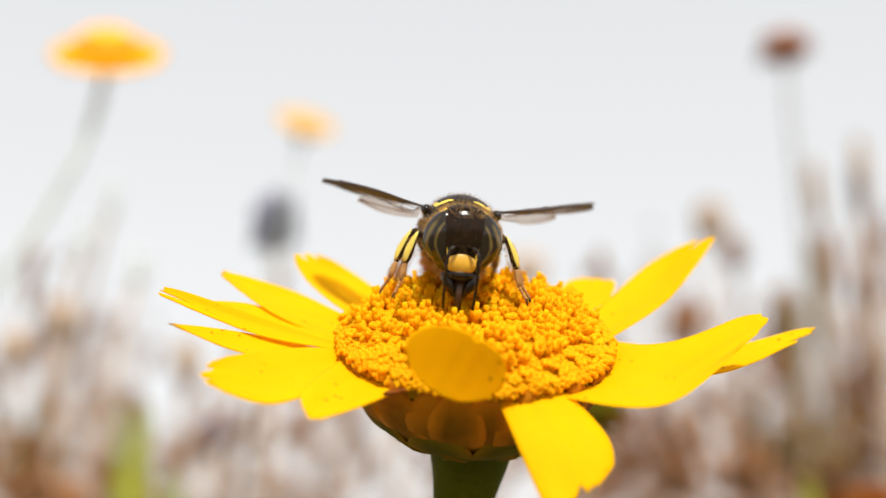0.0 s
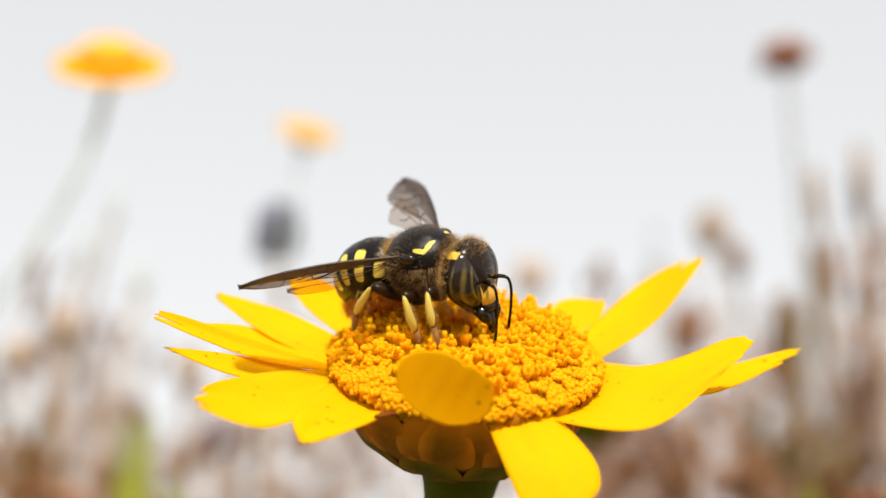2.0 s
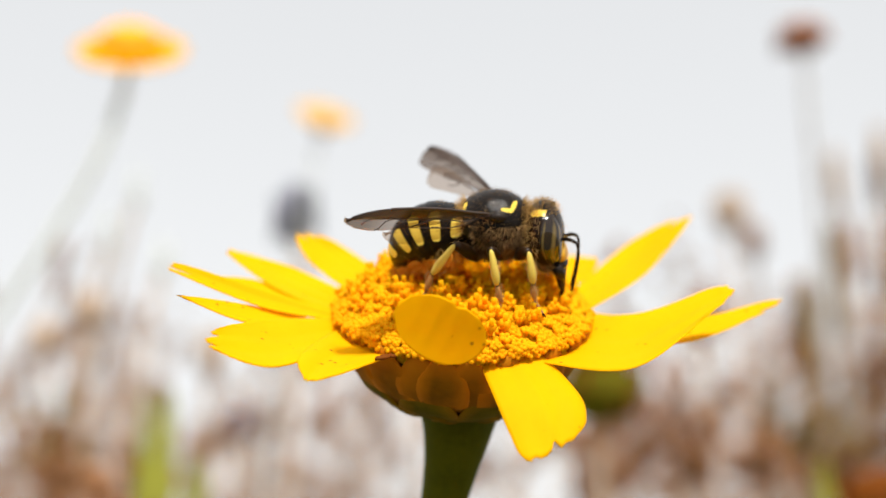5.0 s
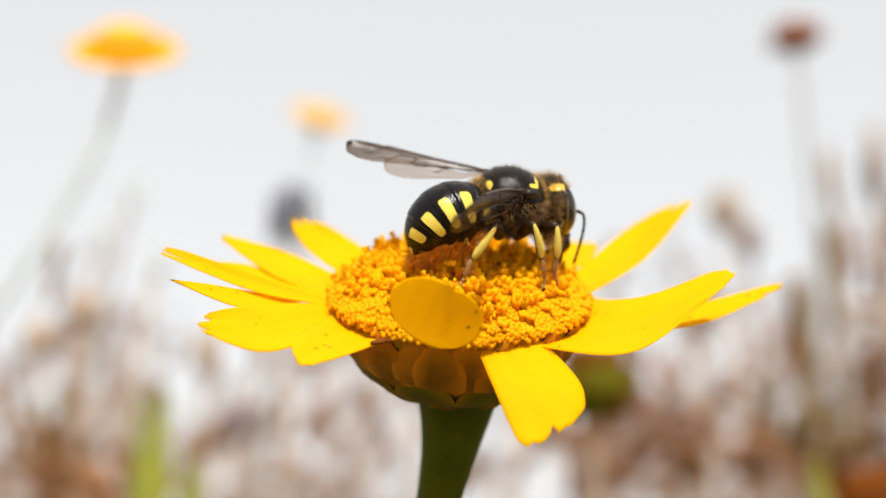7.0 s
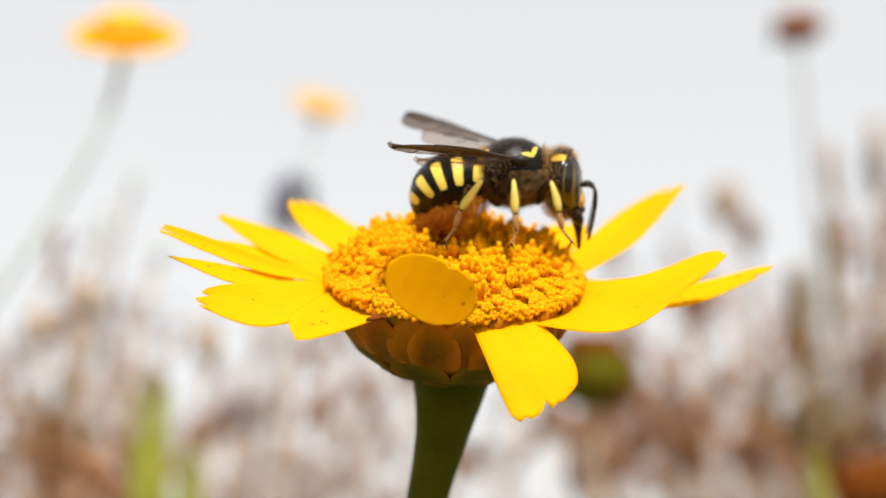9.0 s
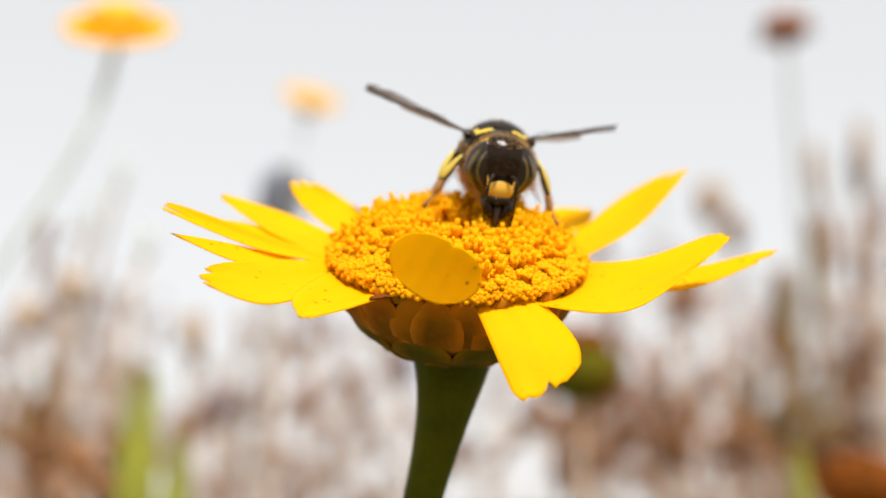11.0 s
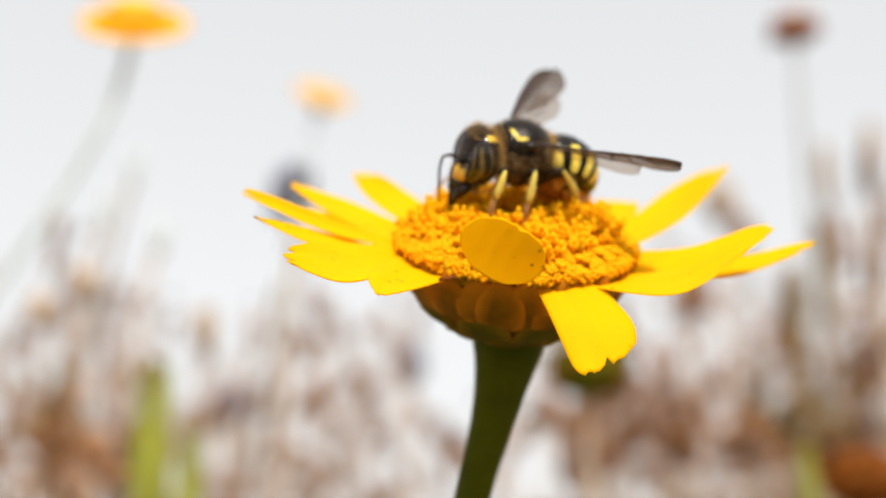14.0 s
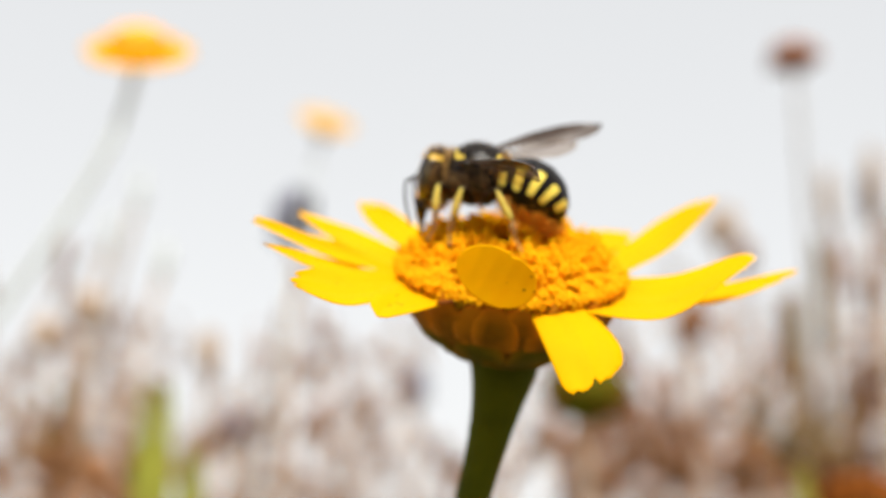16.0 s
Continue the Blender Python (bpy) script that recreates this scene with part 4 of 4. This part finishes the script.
def weed(kind):
    """A dry weed: a wiry stem, side twigs and loose husks."""
    rng = random.Random(kind)
    ob = empty("dry_weed", pose(0, 0, 0))
    tagged(ob, "dry pinkish-brown weed with withered husks", "weed", group="dry weeds in the meadow")
    tall = 360 + 40 * kind
    bm = bmesh.new()
    main = [V(0, 0, -5), V(rng.uniform(-15, 15), rng.uniform(-10, 10), tall * 0.5), V(rng.uniform(-25, 25), rng.uniform(-10, 10), tall)]
    strand(bm, main, 1.2, 0.7, 5, 10)
    husks = bmesh.new()
    for k in range(13):
        u = 0.42 + 0.58 * k / 12
        p = bez(main, u)
        a = rng.uniform(0, 2 * math.pi)
        tip = p + V(math.cos(a) * rng.uniform(8, 44), math.sin(a) * rng.uniform(8, 44), rng.uniform(8, 38))
        strand(bm, [p, p.lerp(tip, 0.5) + V(0, 0, -4), tip], 0.9, 0.5, 4, 4)
        for j in range(rng.choice((1, 3, 5, 9))):
            c = tip + V(rng.gauss(0, 3.0), rng.gauss(0, 3.0), rng.gauss(-2, 5))
            blob(husks, c, (rng.uniform(1.2, 3.4), rng.uniform(1.2, 3.4), rng.uniform(2.0, 6.0)), 7, 5, Matrix.Rotation(rng.uniform(-0.8, 0.8), 4, "X"), rough=0.5)
    for k in range(7):
        p = bez(main, 0.62 + 0.38 * k / 6)
        blob(husks, p + V(rng.gauss(0, 2.5), rng.gauss(0, 2.5), 0), (rng.uniform(1.4, 3.0), rng.uniform(1.4, 3.0), rng.uniform(3, 7)), 7, 5, rough=0.5)
    part("stalk", bm, STRAW, ob)
    tagged(part("husk_spray", husks, HUSK_RUST if kind in (1, 3) else HUSK, ob, "withered brown husks"), kind="stuff")
    return ob


def meadow():
    kinds = [weed(k) for k in range(4)]
    rng = random.Random(21)
    spots = []
    for k in range(118):
        y = 430 + 1250 * rng.random() ** 1.2
        half = 0.42 * y + 60
        spots.append((half * (2 * ((k * 0.618034) % 1) - 1), y))
    for k in range(7):
        y = 480 + 900 * rng.random()
        spots.append((y * rng.uniform(0.05, 0.46), y))
    for k in range(7):
        y = 480 + 600 * rng.random()
        spots.append((-y * rng.uniform(0.17, 0.46), y))
    for k in range(10):
        y = 480 + 700 * rng.random()
        spots.append((y * rng.uniform(-0.14, 0.44), y))
    spots = [p for p in spots if abs(p[0] / p[1] + 0.02) > 0.15 or rng.random() < 0.5]
    for i, (x, y) in enumerate(spots):
        k = kinds[i % 4]
        side = x / y
        rise = 350 + y * math.tan(radians(rng.uniform(3.0, 11.0) + 5.0 * rng.random() * smooth01(0.1, 0.3, side) - 0.3 * smooth01(0.02, -0.15, side)))
        s = rise / (360 + 40 * (i % 4))
        m = pose(x * U, y * U, 0, rng.uniform(-5, 5), rng.uniform(-6, 6), rng.uniform(0, 360))
        if i < 4:
            k.matrix_basis = m @ Matrix.Diagonal((s, s, s, 1))
        else:
            made = copy_thing(k, m)
            made.scale = (s, s, s)


meadow()


def leafy_plant(foot, top, count, seed, label):
    """A tuft of upright strap leaves."""
    rng = random.Random(seed)
    ob = empty("leafy_plant", pose(*(Vector(foot) * U)))
    tagged(ob, label, "plant")
    tall = top
    for k in range(count):
        bm = bmesh.new()
        a = rng.uniform(0, 2 * math.pi)
        lean = rng.uniform(0, 5)
        low = k >= 3                                # the outer leaves stay shorter
        h = tall * ((0.958 if low else 0.998) - rng.uniform(0, 0.012))
        pts = [(0, 0, -4), (math.cos(a) * lean * 0.3, math.sin(a) * lean * 0.3, h * 0.6), (math.cos(a) * lean, math.sin(a) * lean, h)]
        side = V(-math.sin(a), math.cos(a), 0).lerp(V(1, 0, 0), 0.6).normalized()
        w = rng.uniform(1.2, 2.4)
        shift = V(rng.uniform(0, 8) if low else rng.uniform(-1.5, 1.5), rng.uniform(-9, 9), 0)
        rows = []
        for i in range(19):
            u = math.sin(i / 18 * math.pi / 2)
            p = bez(pts, u)
            half = w * (0.45 + 0.55 * smooth01(0.3, 0.8, u)) * math.sqrt(max(0.002, 1 - max(0.0, (u - 0.9) / 0.1) ** 2))
            rows.append([bm.verts.new((p + shift + side * half * v + V(0, -0.8 * abs(v), 0)) * U) for v in (-1, 0, 1)])
        for p, q in zip(rows, rows[1:]):
            for j in range(2):
                bm.faces.new((p[j], q[j], q[j + 1], p[j + 1]))
        leaf = part("leaf", bm, LEAF, ob)
        leaf.modifiers.new("thickness", "SOLIDIFY").thickness = 0.4 * U


leafy_plant((-71.5, 285, 0), 390, 8, 31, "bright green tuft of upright strap leaves")
leafy_plant((101, 330, 0), 378, 6, 32, "small yellow-green tuft of leaves")


def florets():
    rng = random.Random(11)
    meshes = []
    for kind in range(3):
        bm = bmesh.new()
        h, r = ((0.46, 0.29), (0.88, 0.25), (0.40, 0.29))[kind]
        tube(bm, [(0, 0, -0.5), (0, 0, h * 0.6), (0, 0, h * 0.85), (0, 0, h)], [r * 0.6, r * 0.75, r * 1.15, r * 0.7], 6)
        for k in range(5):
            a = 2 * math.pi * k / 5
            blob(bm, (r * 0.66 * math.cos(a), r * 0.66 * math.sin(a), h * 0.92), (0.16, 0.16, 0.14 if kind != 1 else 0.22), 6, 4)
        if kind == 1:
            tube(bm, [(0, 0, h), (0.05, 0, h + 0.45)], [0.12, 0.14], 5)
        me = bpy.data.meshes.new("floret")
        for f in bm.faces:
            f.smooth = True
        bm.to_mesh(me)
        bm.free()
        me.materials.append(DISC)
        meshes.append(me)
    total = 1400
    spots = []
    for i in range(total):
        r = 8.4 * math.sqrt((i + 0.5) / total)
        a = i * 2.399963
        spots.append((r, a, r * math.cos(a), r * math.sin(a)))
    nearest = sorted(range(total), key=lambda i: spots[i][3])[:300]
    rest = bmesh.new()
    for i, (r, a, x, y) in enumerate(spots):
        slope = math.degrees(math.atan((dome(r + 0.05) - dome(r - 0.05)) / 0.1))
        kind = 2 if r > 7.4 else (1 if rng.random() < (0.46 if y > 0 else 0.26) * smooth01(7.6, 6.4, r) and r > 1.6 else 0)
        s = rng.uniform(0.85, 1.35)
        m = pose((x + rng.gauss(0, 0.06)) * U, (y + rng.gauss(0, 0.06)) * U, (dome(r) - 0.3 + rng.gauss(0, 0.14)) * U, rng.gauss(0, 8), -slope * 0.7 + rng.gauss(0, 8), math.degrees(a)) @ Matrix.Diagonal((s, s, s, 1))
        if i in nearest:
            ob = new("floret", meshes[kind])
            ob.parent = flower
            ob.matrix_basis = HEAD_LOCAL @ m
        else:
            n0 = len(rest.verts)
            rest.from_mesh(meshes[kind])
            rest.verts.ensure_lookup_table()
            for v in rest.verts[n0:]:
                v.co = m @ v.co
    for k in range(130):
        a, low = 2.399963 * k, 0.22 * (k % 2)
        m = pose(8.25 * math.cos(a) * U, 8.25 * math.sin(a) * U, (0.12 - low) * U, 0, 0, math.degrees(a)) @ pose(0, 0, 0, rng.gauss(0, 8), 55 + rng.gauss(0, 8), 0)
        n0 = len(rest.verts)
        rest.from_mesh(meshes[2])
        rest.verts.ensure_lookup_table()
        for v in rest.verts[n0:]:
            v.co = m @ v.co
    on_head(tagged(part("floret_bed", rest, DISC, flower, "crowded orange disc florets"), kind="stuff"))


florets()


# ---- motion ----
SWAY = [  # seconds, the flower's lean about its foot, in degrees about x, y, z
    (0.0, -0.00, -0.00, -0.00),
    (0.5, 0.06, -0.10, -0.01),
    (1.0, 0.18, -0.12, -0.23),
    (1.5, 0.01, 0.01, -0.27),
    (2.0, 0.01, -0.05, 0.09),
    (2.5, -0.00, -0.01, 0.08),
    (3.0, 0.11, -0.13, -0.03),
    (3.5, 0.35, -0.09, 0.45),
    (3.7, 0.25, 0.01, 0.45),
    (5.8, -0.02, -0.04, 0.47),
    (6.0, 0.30, 0.00, 0.48),
    (6.5, 0.32, 0.12, 0.32),
    (7.0, 0.28, 0.08, 0.25),
    (7.5, 0.15, 0.06, 0.16),
    (8.0, 0.19, 0.15, 0.30),
    (8.5, 0.16, 0.04, 0.23),
    (9.0, 0.16, 0.05, 0.63),
    (9.5, 0.31, 0.10, 0.20),
    (9.7, 0.42, 0.19, 0.20),
    (11.8, 0.25, -0.04, -0.03),
    (12.0, 0.02, 0.05, -0.05),
    (12.5, -0.09, 0.46, -0.17),
    (13.0, 0.41, 0.47, 0.78),
    (13.5, 0.12, 0.40, -0.01),
    (14.0, 0.09, 0.51, 0.18),
    (14.5, -0.07, 0.66, -0.45),
    (15.0, -0.00, 0.43, 0.13),
    (15.5, -0.10, 0.49, -0.33),
    (16.0, -0.07, 0.77, 0.04),
]
BEE = [  # seconds, place on the disc x y z, heading, pitch, roll, right wing out and up, left wing out and up
    (0.0, -1.2, 2.0, 6.5, -86.8, 18.9, -4.3, 50.6, 10.8, 54.6, 11.2),
    (0.5, -1.9, 1.4, 6.3, -80.4, 14.0, -0.7, 55.0, 12.4, 51.9, 16.1),
    (1.0, -1.9, 1.1, 6.5, -60.2, 13.0, 2.2, 56.8, 16.1, 54.4, 10.3),
    (1.5, -1.8, -0.8, 6.5, -47.1, 11.0, -0.3, 59.3, 12.5, 61.6, 11.4),
    (2.0, -2.8, 0.1, 6.5, -31.0, 8.0, 8.5, 49.6, 6.4, 51.5, 6.5),
    (2.5, -1.7, -0.7, 6.5, -20.8, 5.6, 2.8, 43.8, 8.4, 46.6, 7.3),
    (3.0, -1.3, -1.2, 6.5, -17.9, 6.3, 3.1, 48.4, 9.7, 46.4, 6.6),
    (3.5, -0.7, -1.0, 6.5, -39.2, 1.2, 1.6, 56.6, 7.1, 61.2, 7.7),
    (3.7, 1.0, -0.8, 6.5, -40.6, 1.7, -2.8, 57.2, 11.8, 65.4, 7.6),
    (5.8, 2.6, -1.7, 6.5, 16.9, 1.0, 2.6, 32.9, 7.2, 51.6, 12.2),
    (6.0, 2.8, -0.3, 6.7, 18.4, -2.6, 2.8, 39.8, 10.5, 44.6, 12.6),
    (6.5, 2.5, 0.1, 6.7, 22.2, -2.6, 0.9, 43.2, 12.1, 38.2, 9.6),
    (7.0, 2.9, -0.4, 6.7, 25.0, -2.6, 2.1, 43.1, 9.5, 36.5, 7.0),
    (7.5, 3.4, -0.9, 6.7, 23.1, -2.7, 5.3, 45.6, 11.3, 36.6, 10.1),
    (8.0, 3.0, -0.8, 7.0, 31.7, -3.4, 3.4, 44.1, 7.3, 37.3, 9.1),
    (8.5, 3.9, -0.5, 6.9, 25.8, -9.8, -1.9, 51.4, 12.6, 40.6, 12.4),
    (9.0, 3.7, 1.0, 7.0, -2.6, 1.8, -4.6, 48.5, 11.0, 43.0, 10.6),
    (9.5, 3.9, 1.0, 6.8, -22.7, 0.9, -5.1, 46.6, 15.7, 46.1, 6.3),
    (9.7, 3.8, 2.1, 7.0, -29.1, 6.9, -4.0, 52.1, 21.7, 52.7, 6.2),
    (10.2, 3.4, 2.7, 6.6, -46.0, 6.0, -4.5, 52.2, 15.0, 53.2, 6.4),
    (10.9, 2.5, 3.3, 6.5, -80.0, 4.5, -5.5, 52.2, 9.0, 53.6, 6.6),
    (11.8, 1.6, 4.3, 6.4, -116.6, 14.0, -6.6, 55.0, 12.5, 54.4, 18.4),
    (12.0, 1.3, 2.2, 6.1, -109.1, 15.0, -6.3, 51.1, 17.7, 54.9, 18.2),
    (12.5, 1.2, 1.7, 6.2, -120.9, 15.0, -8.0, 52.1, 16.5, 52.7, 13.5),
    (13.0, 1.1, 1.1, 6.5, -140.1, 13.0, -4.7, 60.4, 15.9, 57.9, 12.7),
    (13.5, 0.9, 0.7, 6.5, -147.6, 10.0, -5.8, 57.0, 18.0, 54.9, 14.5),
    (14.0, -0.2, 0.9, 6.5, -153.7, 7.0, -7.4, 51.4, 16.3, 50.8, 12.6),
    (14.5, -0.9, 0.9, 6.5, -167.8, 3.0, -3.2, 48.6, 14.1, 43.2, 14.2),
    (15.0, -1.5, 1.3, 7.0, -171.8, 5.5, -3.7, 49.2, 9.1, 38.1, 6.5),
    (15.5, -1.9, 1.8, 7.1, -183.4, 3.2, -0.3, 43.5, 11.5, 47.4, 8.8),
    (16.0, -2.9, 0.8, 7.1, -196.5, -1.9, -0.7, 49.0, 8.9, 53.4, 12.9),
]


def sway(t):
    for a, b in zip(SWAY, SWAY[1:]):
        if a[0] <= t <= b[0]:
            q = (t - a[0]) / (b[0] - a[0])
            return [x + (y - x) * q for x, y in zip(a[1:], b[1:])]


def flower_pose(t):
    return pose(*(BASE * U), *sway(t))


TWIST = {  # seconds and degrees by which each wing's trailing edge hangs
    -1: ((0, 14), (1, 18), (1.5, 24), (2.0, 36), (2.5, 27), (3.7, 25), (5.8, 50), (6.5, 52), (7, 64), (8, 80), (8.7, 36), (9, 14), (9.7, 14), (11.8, -6), (12.5, -5), (13, 2), (14, 10), (16, 12)),
    1: ((0, 13), (0.5, 4), (1, -6), (1.5, 8), (3.7, 14), (5.8, 9), (9.7, 9), (11.8, 18), (13, 19), (13.5, 23), (14, 28), (14.5, 29), (15, 28), (15.5, 20), (16, 36)),
}


def hang(sgn, t):
    rows = TWIST[sgn]
    for (t0, a), (t1, b) in zip(rows, rows[1:]):
        if t0 <= t <= t1:
            return a + (b - a) * (t - t0) / (t1 - t0)


def wing_pose(sgn, out, up, twist):
    a, e, tw = radians(out), radians(up), radians(twist)
    span = V(-math.cos(a) * math.cos(e), sgn * math.sin(a) * math.cos(e), math.sin(e))
    level = V(-math.sin(a), -sgn * math.cos(a), 0)          # towards the trailing edge
    down = span.cross(level)
    down = -down if down.z > 0 else down
    trail = (level * math.cos(tw) + down * math.sin(tw)).normalized()
    y = -trail * sgn
    z = span.cross(y)
    m = Matrix((span, y, z)).transposed().to_4x4()
    return Matrix.Translation(WINGS[sgn][1] * U) @ m


SPREAD = {"front_leg": 15, "middle_leg": 15, "hind_leg": 11}   # degrees by which the legs straddle when reared up


def motions():
    walk(flower, [(r[0], flower_pose(r[0])) for r in SWAY])
    walk(bee, [(t, flower_pose(t) @ HEAD_LOCAL @ pose(x * U, y * U, z * U) @ pose(0, 0, 0, 0, 0, yaw) @ pose(0, 0, 0, 0, -pitch, 0) @ pose(0, 0, 0, roll)) for t, x, y, z, yaw, pitch, roll, *_ in BEE])
    for sgn, k in ((-1, 7), (1, 9)):
        walk(WINGS[sgn][0], [(r[0], wing_pose(sgn, r[k], r[k + 1], hang(sgn, r[0]))) for r in BEE])
    walk(FACE_PART, [(r[0], Matrix.Translation(NECK * U) @ pose(0, 0, 0, 0, 2 + max(0.0, r[5] - 3) * 0.7, 0) @ Matrix.Translation(-NECK * U)) for r in BEE])
    for n, (leg, place, sgn, name) in enumerate(LEGS):
        walk(leg, [(r[0], pose(*(place * U), 4 * math.sin(2.1 * r[0] + n) + sgn * SPREAD[name] * (1 - smooth01(0.5, 2.0, r[0]) + 1.3 * smooth01(8.5, 9.0, r[0]) - 0.7 * smooth01(12.5, 14.0, r[0])), 5 * math.sin(1.7 * r[0] + 2 * n), 9 * math.sin(1.3 * r[0] + 1.9 * n))) for r in BEE])


motions()
